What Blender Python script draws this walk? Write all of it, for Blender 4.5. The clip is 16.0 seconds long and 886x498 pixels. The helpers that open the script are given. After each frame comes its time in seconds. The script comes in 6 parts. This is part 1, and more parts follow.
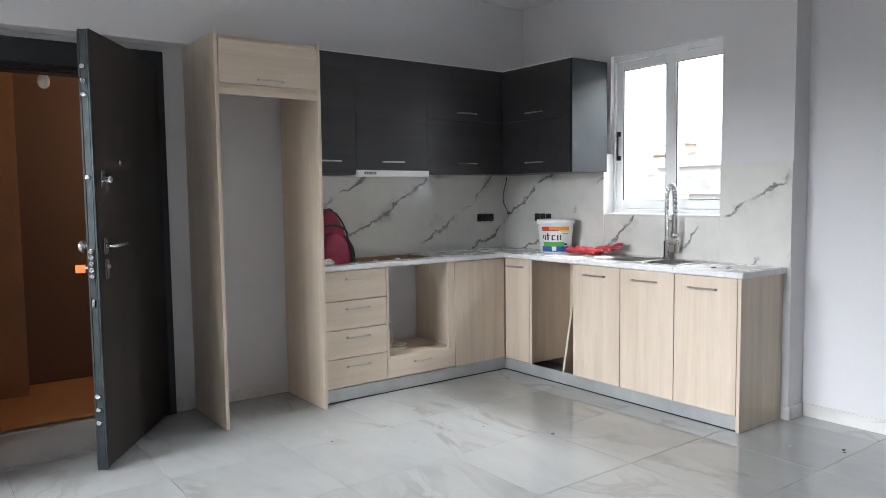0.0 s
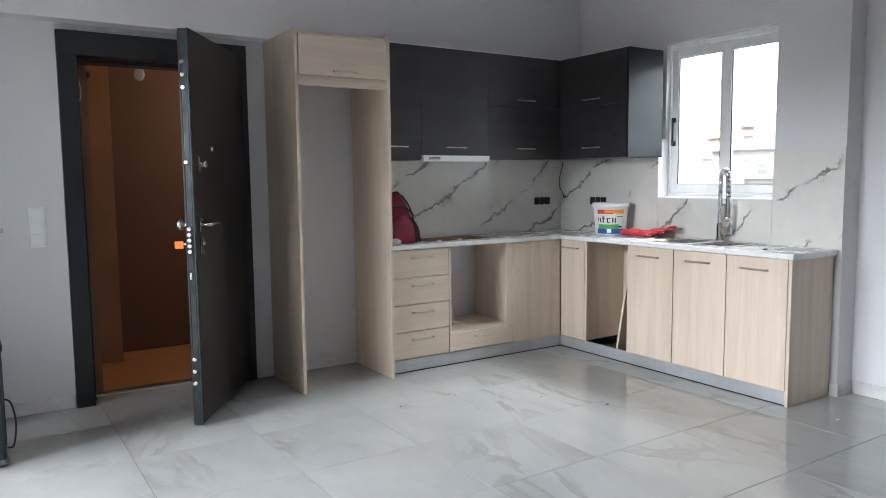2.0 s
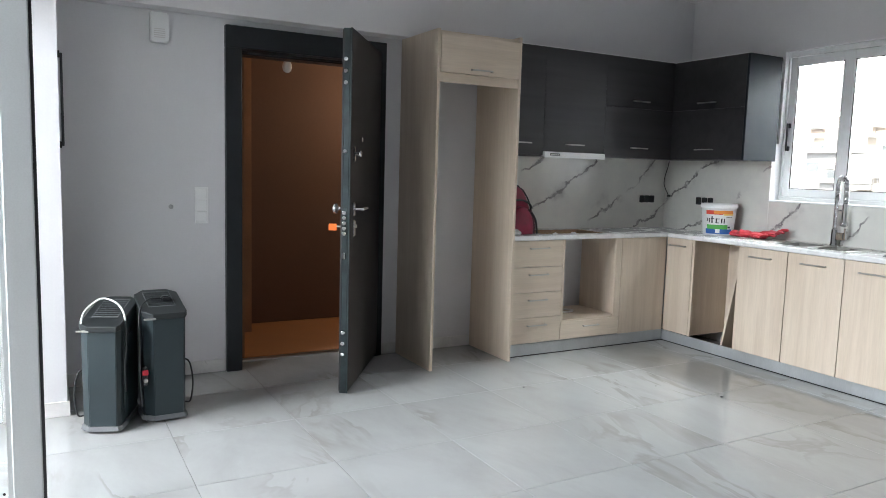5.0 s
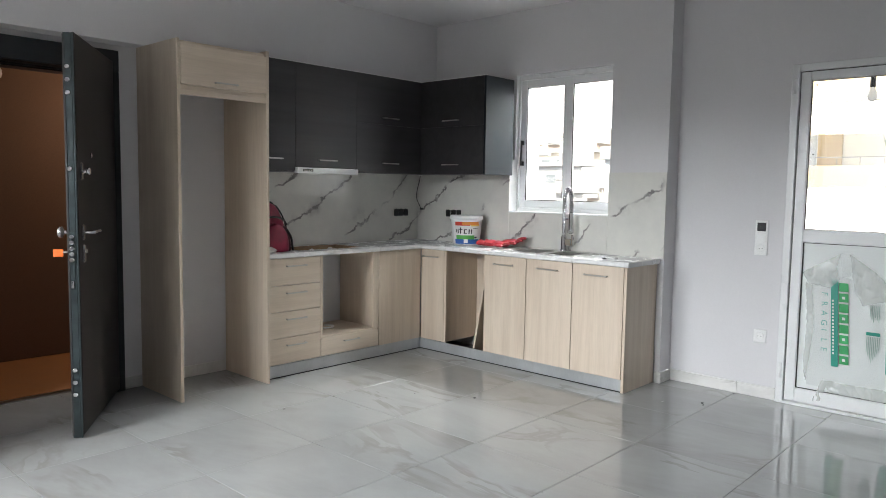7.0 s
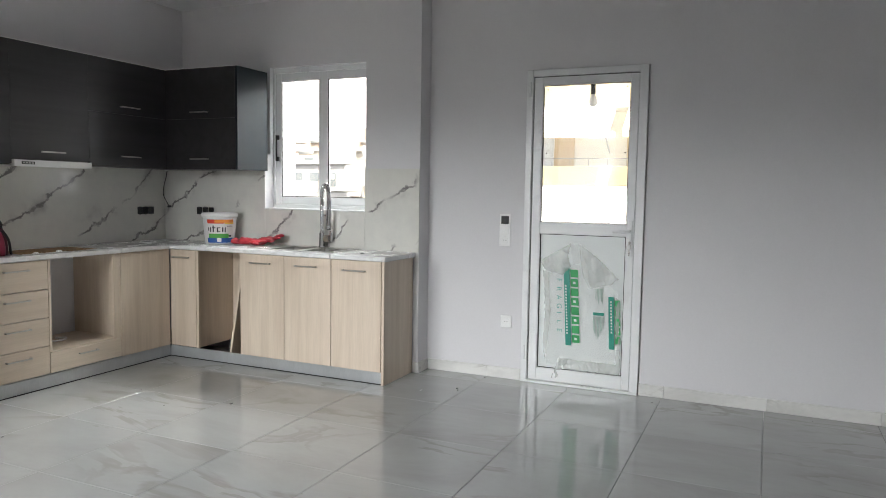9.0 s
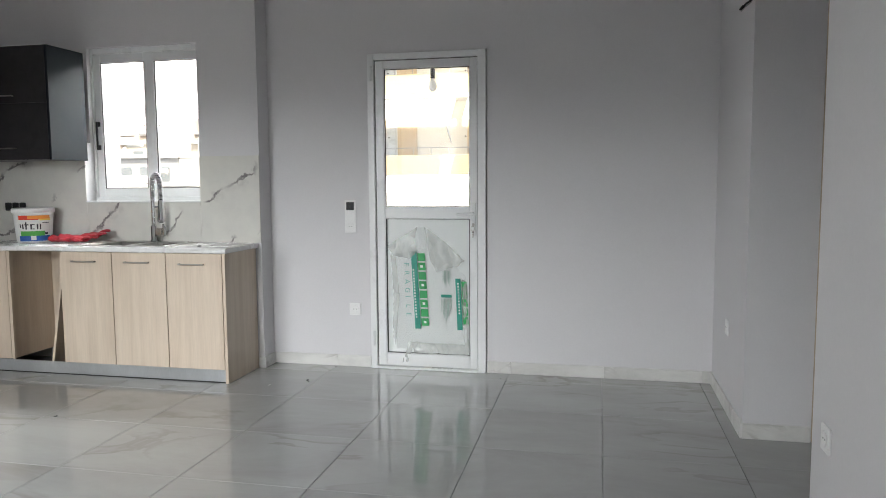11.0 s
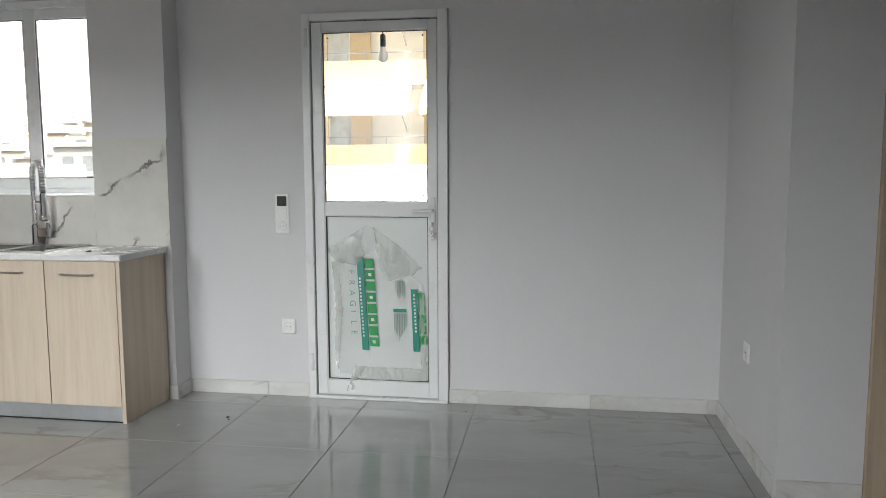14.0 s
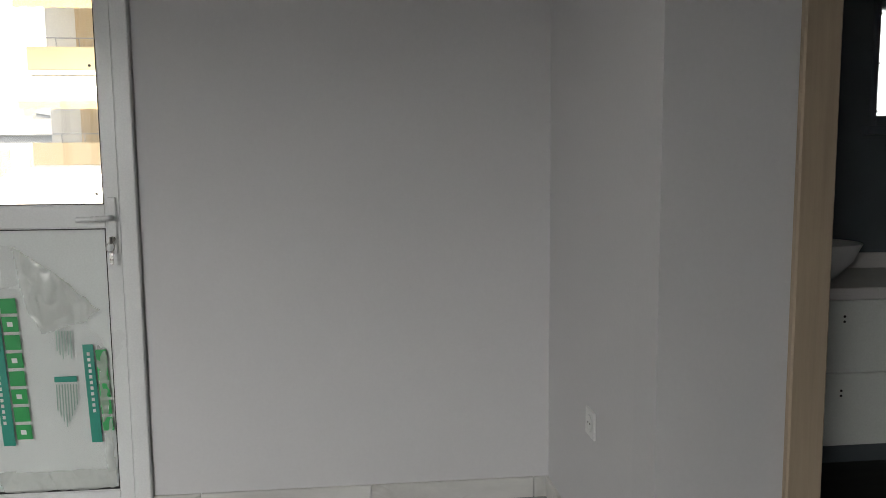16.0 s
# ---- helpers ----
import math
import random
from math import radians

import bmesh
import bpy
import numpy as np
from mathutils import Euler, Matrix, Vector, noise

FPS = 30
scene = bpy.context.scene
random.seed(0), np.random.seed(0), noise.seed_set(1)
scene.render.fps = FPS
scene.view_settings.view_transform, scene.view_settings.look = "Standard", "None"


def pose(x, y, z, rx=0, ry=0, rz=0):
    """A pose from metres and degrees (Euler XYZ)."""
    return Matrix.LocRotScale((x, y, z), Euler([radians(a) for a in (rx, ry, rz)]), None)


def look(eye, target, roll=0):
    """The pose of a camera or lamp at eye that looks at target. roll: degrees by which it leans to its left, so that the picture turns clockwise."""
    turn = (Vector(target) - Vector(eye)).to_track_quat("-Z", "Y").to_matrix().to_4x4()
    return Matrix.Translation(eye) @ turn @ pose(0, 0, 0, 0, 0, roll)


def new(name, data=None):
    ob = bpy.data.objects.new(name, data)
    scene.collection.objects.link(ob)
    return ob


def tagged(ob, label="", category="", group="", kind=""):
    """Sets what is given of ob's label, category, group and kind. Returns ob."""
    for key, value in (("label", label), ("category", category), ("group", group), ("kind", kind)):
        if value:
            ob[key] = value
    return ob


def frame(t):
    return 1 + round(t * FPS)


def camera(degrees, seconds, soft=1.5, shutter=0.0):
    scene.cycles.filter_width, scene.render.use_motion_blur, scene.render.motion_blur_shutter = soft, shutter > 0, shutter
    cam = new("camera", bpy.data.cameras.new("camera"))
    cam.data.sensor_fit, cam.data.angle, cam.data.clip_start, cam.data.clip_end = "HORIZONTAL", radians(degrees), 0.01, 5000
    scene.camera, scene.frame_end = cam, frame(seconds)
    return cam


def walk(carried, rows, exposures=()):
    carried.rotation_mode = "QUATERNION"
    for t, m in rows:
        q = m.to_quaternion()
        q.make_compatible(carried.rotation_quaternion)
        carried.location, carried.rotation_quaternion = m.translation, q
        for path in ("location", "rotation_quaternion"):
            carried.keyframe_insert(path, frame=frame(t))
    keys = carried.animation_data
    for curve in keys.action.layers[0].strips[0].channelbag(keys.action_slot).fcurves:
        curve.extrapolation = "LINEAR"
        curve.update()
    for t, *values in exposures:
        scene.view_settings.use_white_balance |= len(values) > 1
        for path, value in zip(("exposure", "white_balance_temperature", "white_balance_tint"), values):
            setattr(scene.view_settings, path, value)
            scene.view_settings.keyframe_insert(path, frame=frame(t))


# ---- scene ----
# ---- the camera and its walk ----
cam = camera(62.9, 16.0, soft=0.7)
PATH = [
    (0, (0.401, 0.198, 1.32), (1.597, 1.794, 1.171), -0.7),
    (0.5, (0.299, 0.159, 1.321), (1.415, 1.812, 1.177), -0.7),
    (1, (0.161, 0.155, 1.324), (1.278, 1.808, 1.175), -0.8),
    (1.5, (0.162, 0.087, 1.32), (1.278, 1.739, 1.163), -0.8),
    (2, (0.165, 0.017, 1.32), (1.249, 1.686, 1.129), -0.6),
    (2.5, (0.062, -0.035, 1.33), (0.876, 1.773, 1.066), 1.1),
    (3, (-0.159, -0.003, 1.338), (0.541, 1.849, 1.052), 1.2),
    (5.5, (-0.398, 0.036, 1.338), (0.686, 1.706, 1.146), 1.4),
    (6, (-0.372, 0.041, 1.348), (0.842, 1.619, 1.165), 1.1),
    (6.5, (-0.354, 0.032, 1.357), (0.995, 1.498, 1.177), 1.0),
    (7, (-0.321, 0.006, 1.353), (1.145, 1.357, 1.186), 0.9),
    (7.5, (-0.307, 0.013, 1.353), (1.29, 1.207, 1.194), 1.0),
    (8, (-0.282, -0.004, 1.354), (1.394, 1.076, 1.196), 1.0),
    (8.5, (-0.255, -0.027, 1.353), (1.491, 0.933, 1.19), 0.9),
    (9, (-0.249, -0.013, 1.334), (1.569, 0.806, 1.173), 0.9),
    (9.5, (-0.232, -0.023, 1.315), (1.637, 0.671, 1.153), 0.7),
    (10, (-0.216, -0.004, 1.317), (1.688, 0.582, 1.144), 0.4),
    (12.5, (-0.107, -0.02, 1.249), (1.861, 0.292, 1.074), -0.9),
    (13, (0.136, -0.077, 1.266), (2.103, 0.236, 1.091), -0.5),
    (13.5, (0.373, -0.007, 1.262), (2.337, 0.316, 1.063), -0.1),
    (14, (0.659, 0.158, 1.289), (2.625, 0.461, 1.08), -0.2),
    (14.5, (0.981, 0.172, 1.285), (2.952, 0.413, 1.05), -0.0),
    (15, (1.316, 0.124, 1.203), (3.304, 0.196, 0.994), 0.0),
    (15.5, (1.665, 0.098, 1.238), (3.645, -0.089, 1.022), -0.2),
    (16, (1.995, -0.062, 1.225), (3.974, -0.261, 1.018), -0.5),
]
EXPOSURES = [(0, 2.2, 6330, 11), (1.5, 2.2, 6330, 11), (3, 1.9, 6080, 9), (5.5, 2.1, 6330, 9), (7.5, 1.8, 6550, 10), (9, 1.75, 6650, 10), (12.5, 1.65, 6650, 10), (14, 1.58, 6720, 9), (15, 1.52, 6700, 9), (16, 1.22, 7000, 10)]
walk(cam, [(t, look(eye, target, roll)) for t, eye, target, roll in PATH], EXPOSURES)


# ---- world, sun, daylight and exposure ----
world = bpy.data.worlds.new("sky")
scene.world = world
world.use_nodes = True
wn = world.node_tree
sky = wn.nodes.new("ShaderNodeTexSky")
sky.sky_type, sky.sun_disc = "NISHITA", False
sky.sun_elevation, sky.sun_rotation = radians(55), radians(238)
sky.dust_density, sky.air_density = 6.0, 1.0
wn.nodes["Background"].inputs["Strength"].default_value = 0.15
wn.links.new(sky.outputs[0], wn.nodes["Background"].inputs["Color"])

sun = new("sun", bpy.data.lights.new("sun", "SUN"))
sun.data.energy, sun.data.angle, sun.data.color = 5.0, radians(0.6), (1.0, 0.93, 0.82)
sun.matrix_world = look((-40, -25, 67), (0, 0, 0))


def window_light(name, eye, target, w, h, watts, colour):
    """Area lamp added to stand in for sky light through an opening."""
    lamp = new(name, bpy.data.lights.new(name, "AREA"))
    lamp.data.shape, lamp.data.size, lamp.data.size_y = "RECTANGLE", w, h
    lamp.data.energy, lamp.data.color = watts, colour
    lamp.data.spread = radians(120)
    lamp.matrix_world = look(eye, target)
    return lamp


window_light("skylight_balcony", (-3.3, 3.35, 2.60), (4.6, 1.2, 1.0), 3.0, 0.55, 80, (0.93, 0.97, 1.0))
# Fill lamp added outside, above the window's view, to brighten the kitchen.
window_light("window_sky_fill", (5.5, 3.2, 2.65), (3.4, 3.5, 0.8), 1.2, 0.5, 18, (0.95, 0.98, 1.0))
# Unseen warm lamp added beside the doorway to light the stair hall.
hall_fill = new("hall_fill", bpy.data.lights.new("hall_fill", "POINT"))
hall_fill.data.energy, hall_fill.data.color, hall_fill.data.shadow_soft_size = 3.4, (1.0, 0.73, 0.50), 0.08
hall_fill.location = (2.25, 5.45, 1.95)


# ---- materials ----
def links(mat):
    mat.use_nodes = True
    tree = mat.node_tree
    return tree, tree.nodes["Principled BSDF"]


def node(tree, kind, **inputs):
    n = tree.nodes.new("ShaderNode" + kind)
    for key, value in inputs.items():
        n.inputs[key.replace("_", " ")].default_value = value
    return n


def coords(tree, stretch=(1, 1, 1), spread=20.0):
    """World place, stretched, and shifted by a random step for each object."""
    geo, info = tree.nodes.new("ShaderNodeNewGeometry"), tree.nodes.new("ShaderNodeObjectInfo")
    mul = tree.nodes.new("ShaderNodeVectorMath")
    mul.operation = "MULTIPLY_ADD"
    comb = tree.nodes.new("ShaderNodeCombineXYZ")
    step = tree.nodes.new("ShaderNodeMath")
    step.operation = "MULTIPLY"
    step.inputs[1].default_value = spread
    tree.links.new(info.outputs["Random"], step.inputs[0])
    for i in range(3):
        tree.links.new(step.outputs[0], comb.inputs[i])
    tree.links.new(geo.outputs["Position"], mul.inputs[0])
    mul.inputs[1].default_value = stretch
    tree.links.new(comb.outputs[0], mul.inputs[2])
    return mul.outputs[0]


def ramp(tree, fac, stops):
    r = tree.nodes.new("ShaderNodeValToRGB")
    while len(r.color_ramp.elements) < len(stops):
        r.color_ramp.elements.new(0.5)
    for e, (p, c) in zip(r.color_ramp.elements, stops):
        e.position, e.color = p, (*c, 1) if len(c) == 3 else c
    tree.links.new(fac, r.inputs[0])
    return r.outputs[0]


def shade(c, k):
    return tuple(min(1.0, v * k) for v in c)


def surface(name, colour, rough=0.5, metal=0.0, vary=0.06, scale=3.0, grain=0.03, grain_scale=160.0, bump=0.05, stretch=(1, 1, 1), spread=20.0, coat=0.0):
    """A plain material with broad stains, fine grain and a fine relief."""
    mat = bpy.data.materials.new(name)
    tree, bsdf = links(mat)
    co = coords(tree, stretch, spread)
    broad, fine = node(tree, "TexNoise", Scale=scale, Detail=5.0, Roughness=0.6), node(tree, "TexNoise", Scale=grain_scale, Detail=3.0)
    for n in (broad, fine):
        tree.links.new(co, n.inputs["Vector"])
    base = ramp(tree, broad.outputs["Fac"], [(0.3, shade(colour, 1 - vary)), (0.7, shade(colour, 1 + vary))])
    speck = ramp(tree, fine.outputs["Fac"], [(0.3, (1 - grain * 2,) * 3), (0.7, (1.0,) * 3)])
    mix = tree.nodes.new("ShaderNodeMix")
    mix.data_type, mix.blend_type = "RGBA", "MULTIPLY"
    mix.inputs[0].default_value = 1.0
    tree.links.new(base, mix.inputs[6])
    tree.links.new(speck, mix.inputs[7])
    tree.links.new(mix.outputs[2], bsdf.inputs["Base Color"])
    rr = ramp(tree, broad.outputs["Fac"], [(0.3, (max(0.02, rough * 0.85),) * 3), (0.7, (min(1, rough * 1.15),) * 3)])
    tree.links.new(rr, bsdf.inputs["Roughness"])
    bsdf.inputs["Metallic"].default_value = metal
    bsdf.inputs["Coat Weight"].default_value = coat
    if bump:
        b = node(tree, "Bump", Strength=bump, Distance=0.002)
        tree.links.new(fine.outputs["Fac"], b.inputs["Height"])
        tree.links.new(b.outputs[0], bsdf.inputs["Normal"])
    return mat


def wood(name, light, dark, rough=0.45, axis=2, fine=1.0):
    """Veneer with its grain along one axis."""
    mat = bpy.data.materials.new(name)
    tree, bsdf = links(mat)
    s = [14 * fine] * 3
    s[axis] = 0.8 * fine
    co = coords(tree, tuple(s), 37.0)
    a, b = node(tree, "TexNoise", Scale=1.0, Detail=4.0, Distortion=0.6), node(tree, "TexNoise", Scale=7.0, Detail=6.0, Roughness=0.7)
    tree.links.new(co, a.inputs["Vector"])
    tree.links.new(co, b.inputs["Vector"])
    ca = ramp(tree, a.outputs["Fac"], [(0.3, dark), (0.62, light)])
    cb = ramp(tree, b.outputs["Fac"], [(0.35, (0.92,) * 3), (0.6, (1.0,) * 3)])
    mix = tree.nodes.new("ShaderNodeMix")
    mix.data_type, mix.blend_type = "RGBA", "MULTIPLY"
    mix.inputs[0].default_value = 1.0
    tree.links.new(ca, mix.inputs[6])
    tree.links.new(cb, mix.inputs[7])
    tree.links.new(mix.outputs[2], bsdf.inputs["Base Color"])
    bsdf.inputs["Roughness"].default_value = rough
    bm_ = node(tree, "Bump", Strength=0.06, Distance=0.001)
    tree.links.new(b.outputs["Fac"], bm_.inputs["Height"])
    tree.links.new(bm_.outputs[0], bsdf.inputs["Normal"])
    return mat


def marble(name, ground, cloud, vein, rough, scale, spread, strength=1.0, turn=0.6, width=0.03):
    """Polished marble print: soft clouds, a few sharp veins, and faint ones between."""
    mat = bpy.data.materials.new(name)
    tree, bsdf = links(mat)
    co = coords(tree, (1, 1, 1), spread)
    rot = tree.nodes.new("ShaderNodeMapping")
    rot.inputs["Rotation"].default_value = (turn, turn * 0.7, turn * 1.3)
    rot.inputs["Scale"].default_value = (1.0, 0.45, 1.0)
    tree.links.new(co, rot.inputs["Vector"])
    big = node(tree, "TexNoise", Scale=scale, Detail=5.0, Roughness=0.55, Distortion=0.9)
    mask = node(tree, "TexNoise", Scale=scale * 0.9, Detail=2.0)
    soft = node(tree, "TexNoise", Scale=scale * 1.3, Detail=6.0, Roughness=0.65, Distortion=0.4)
    for n in (big, soft):
        tree.links.new(rot.outputs[0], n.inputs["Vector"])
    tree.links.new(co, mask.inputs["Vector"])
    line = ramp(tree, big.outputs["Fac"], [(0.5 - width, (0,) * 3), (0.495, (1,) * 3), (0.505, (1,) * 3), (0.5 + width * 0.35, (0,) * 3)])
    keep = ramp(tree, mask.outputs["Fac"], [(0.47, (0,) * 3), (0.60, (strength,) * 3)])
    both = tree.nodes.new("ShaderNodeMath")
    both.operation = "MULTIPLY"
    tree.links.new(line, both.inputs[0])
    tree.links.new(keep, both.inputs[1])
    clouds = ramp(tree, soft.outputs["Fac"], [(0.40, ground), (0.66, cloud)])
    mix = tree.nodes.new("ShaderNodeMix")
    mix.data_type = "RGBA"
    tree.links.new(both.outputs[0], mix.inputs[0])
    tree.links.new(clouds, mix.inputs[6])
    mix.inputs[7].default_value = (*vein, 1)
    tree.links.new(mix.outputs[2], bsdf.inputs["Base Color"])
    bsdf.inputs["IOR"].default_value = 1.62
    smear = node(tree, "TexNoise", Scale=6.0, Detail=6.0, Roughness=0.7)
    tree.links.new(co, smear.inputs["Vector"])
    rr = ramp(tree, smear.outputs["Fac"], [(0.35, (rough * 0.7,) * 3), (0.7, (rough * 1.7,) * 3)])
    tree.links.new(rr, bsdf.inputs["Roughness"])
    return mat


def glass(name, rough=0.0, tint=(0.97, 1.0, 0.99)):
    mat = bpy.data.materials.new(name)
    tree, bsdf = links(mat)
    bsdf.inputs["Base Color"].default_value = (*tint, 1)
    bsdf.inputs["Transmission Weight"].default_value = 1.0
    bsdf.inputs["Roughness"].default_value = rough
    bsdf.inputs["IOR"].default_value = 1.45
    return mat


def slant_marble(name, ground, cloud, vein, rough):
    """Wall marble: broken veins that climb to the right, with grey smudges along them."""
    mat = bpy.data.materials.new(name)
    tree, bsdf = links(mat)
    geo = tree.nodes.new("ShaderNodeNewGeometry")
    dot = tree.nodes.new("ShaderNodeVectorMath")
    dot.operation = "DOT_PRODUCT"
    dot.inputs[1].default_value = (0.62, -0.62, -0.95)
    tree.links.new(geo.outputs["Position"], dot.inputs[0])
    wob, mask, soft, fine = (node(tree, "TexNoise", Scale=a, Detail=b, Roughness=0.6) for a, b in ((2.3, 6.0), (2.6, 2.0), (5.0, 6.0), (14.0, 4.0)))
    for n in (wob, mask, soft, fine):
        tree.links.new(geo.outputs["Position"], n.inputs["Vector"])

    def calc(op, a, b):
        m = tree.nodes.new("ShaderNodeMath")
        m.operation = op
        for i, v in enumerate((a, b)):
            if v is None:
                continue
            if isinstance(v, float):
                m.inputs[i].default_value = v
            else:
                tree.links.new(v, m.inputs[i])
        return m.outputs[0]
    p = calc("ADD", calc("MULTIPLY", dot.outputs["Value"], 2.5), calc("MULTIPLY", wob.outputs["Fac"], 1.15))
    off = calc("ABSOLUTE", calc("SUBTRACT", calc("FRACT", p, None), 0.5), None)
    thin = ramp(tree, off, [(0.0, (1,) * 3), (0.016, (0.95,) * 3), (0.038, (0,) * 3)])
    wide = ramp(tree, off, [(0.0, (0.8,) * 3), (0.20, (0,) * 3)])
    keep = ramp(tree, mask.outputs["Fac"], [(0.41, (0,) * 3), (0.49, (1,) * 3)])
    smudge = ramp(tree, soft.outputs["Fac"], [(0.50, (0,) * 3), (0.66, (1,) * 3)])
    line = calc("MULTIPLY", calc("MULTIPLY", thin, keep), ramp(tree, fine.outputs["Fac"], [(0.30, (0.35,) * 3), (0.55, (1,) * 3)]))
    haze = calc("MULTIPLY", calc("MULTIPLY", wide, smudge), keep)
    one = tree.nodes.new("ShaderNodeMix")
    one.data_type = "RGBA"
    tree.links.new(haze, one.inputs[0])
    tree.links.new(ramp(tree, soft.outputs["Fac"], [(0.35, ground), (0.8, cloud)]), one.inputs[6])
    one.inputs[7].default_value = (0.36, 0.34, 0.33, 1)
    two = tree.nodes.new("ShaderNodeMix")
    two.data_type = "RGBA"
    tree.links.new(line, two.inputs[0])
    tree.links.new(one.outputs[2], two.inputs[6])
    two.inputs[7].default_value = (*vein, 1)
    tree.links.new(two.outputs[2], bsdf.inputs["Base Color"])
    bsdf.inputs["Roughness"].default_value = rough
    return mat


WHITE_WALL = surface("wall_paint", (0.69, 0.68, 0.69), 0.75, vary=0.02, scale=1.2, grain=0.012, grain_scale=90, bump=0.10)
CEIL = surface("ceiling_paint", (0.80, 0.79, 0.80), 0.85, vary=0.02, scale=1.0, grain=0.01)
TILE = marble("floor_marble", (0.40, 0.405, 0.40), (0.34, 0.34, 0.335), (0.25, 0.235, 0.22), 0.03, 1.5, 60.0, 0.52, 0.6, 0.045)
SKIRT = marble("skirting_marble", (0.72, 0.71, 0.69), (0.56, 0.55, 0.53), (0.42, 0.40, 0.38), 0.42, 3.0, 60.0, 0.6)
SPLASH = slant_marble("splashback_marble", (0.72, 0.71, 0.66), (0.62, 0.61, 0.58), (0.20, 0.185, 0.185), 0.12)
WORKTOP = marble("worktop_marble", (0.80, 0.80, 0.79), (0.74, 0.74, 0.73), (0.50, 0.48, 0.46), 0.22, 1.3, 13.0, 0.35, 0.4, 0.010)
GROUT = surface("grout", (0.42, 0.42, 0.41), 0.9, vary=0.1, scale=8, grain=0.05)
OAK = wood("pale_oak_laminate", (0.66, 0.56, 0.45), (0.58, 0.475, 0.37))
OAK_FLAT = wood("pale_oak_laminate_across", (0.66, 0.56, 0.45), (0.59, 0.485, 0.38), axis=0)
DARK = wood("dark_wenge_laminate", (0.034, 0.032, 0.034), (0.022, 0.021, 0.023), 0.38, axis=0)
JAMB_WOOD = wood("pale_door_casing", (0.52, 0.42, 0.31), (0.43, 0.335, 0.24), 0.5)
CARCASS = surface("white_melamine", (0.72, 0.70, 0.68), 0.5, vary=0.03)
STEEL = surface("brushed_steel", (0.58, 0.57, 0.55), 0.30, 1.0, vary=0.05, scale=10, stretch=(1, 1, 12))
CHROME = surface("chrome", (0.74, 0.74, 0.75), 0.10, 1.0, vary=0.02, bump=0.0)
NICKEL = surface("satin_nickel", (0.55, 0.53, 0.50), 0.32, 1.0, vary=0.04)
PLINTH = surface("aluminium_plinth", (0.50, 0.52, 0.53), 0.35, 0.55, vary=0.10, scale=5, stretch=(1, 1, 0.3))
BLACK_DOOR = wood("dark_brown_door_skin", (0.024, 0.018, 0.016), (0.015, 0.012, 0.011), 0.45)
BLACK_STEEL = surface("black_steel_frame", (0.018, 0.021, 0.024), 0.38, 0.3, vary=0.2, scale=6)
EDGE_STEEL = surface("scuffed_green_black_steel", (0.030, 0.042, 0.044), 0.4, 0.4, vary=0.35, scale=14)
PVC = surface("white_window_frame", (0.80, 0.81, 0.81), 0.30, vary=0.015, bump=0.02)
PANEL = surface("grey_white_door_panel", (0.76, 0.79, 0.775), 0.35, vary=0.03)
# Greyer than the other frames; shade on the open leaf put into colour.
LEAF_SHADE = surface("leaf_frame_shaded_grey", (0.50, 0.52, 0.52), 0.35, vary=0.03)
GASKET = surface("black_rubber", (0.015, 0.015, 0.016), 0.6, vary=0.1)
PLASTIC_W = surface("white_switch_plastic", (0.86, 0.86, 0.85), 0.35, vary=0.02)
PLASTIC_B = surface("black_plastic", (0.02, 0.02, 0.022), 0.4, vary=0.1)
GLASS = glass("clear_glass")
FROST = glass("frosted_glass", 0.35, (0.9, 0.97, 1.0))
# The hall's warm, dim light is put into these plaster and floor colours.
HALL_WALL = surface("warm_dim_brown_plaster", (0.15, 0.088, 0.060), 0.9, vary=0.10, scale=1.5, grain=0.08, bump=0.3)
HALL_SIDE = surface("warm_dim_tan_plaster", (0.36, 0.20, 0.11), 0.9, vary=0.2, scale=2.5, grain=0.08, bump=0.3)
HALL_FLOOR = surface("warm_dim_orange_screed", (0.50, 0.24, 0.10), 0.8, vary=0.12, scale=2.0, grain=0.06)


# ---- building helpers ----
ORIGIN = {}


def boxes(*dims, bevel=0.0, seg=1):
    bm = bmesh.new()
    for x0, x1, y0, y1, z0, z1 in dims:
        vs = [bm.verts.new((x, y, z)) for x in (x0, x1) for y in (y0, y1) for z in (z0, z1)]
        for f in ((0, 1, 3, 2), (4, 6, 7, 5), (0, 4, 5, 1), (2, 3, 7, 6), (0, 2, 6, 4), (1, 5, 7, 3)):
            bm.faces.new([vs[i] for i in f])
    bmesh.ops.recalc_face_normals(bm, faces=bm.faces)
    if bevel:
        bmesh.ops.bevel(bm, geom=list(bm.edges), offset=bevel, segments=seg, affect="EDGES", clamp_overlap=True)
    return bm


def prism(outline, axis, a, b, bevel=0.0):
    """An outline of two coordinates, drawn out along an axis from a to b."""
    bm = bmesh.new()

    def place(p, q, d):
        return {0: (d, p, q), 1: (p, d, q), 2: (p, q, d)}[axis]
    lo = [bm.verts.new(place(p, q, a)) for p, q in outline]
    hi = [bm.verts.new(place(p, q, b)) for p, q in outline]
    n = len(outline)
    bm.faces.new(lo)
    bm.faces.new(hi[::-1])
    for i in range(n):
        bm.faces.new((lo[i], hi[i], hi[(i + 1) % n], lo[(i + 1) % n]))
    bmesh.ops.recalc_face_normals(bm, faces=bm.faces)
    if bevel:
        bmesh.ops.bevel(bm, geom=list(bm.edges), offset=bevel, segments=2, affect="EDGES", clamp_overlap=True)
    return bm


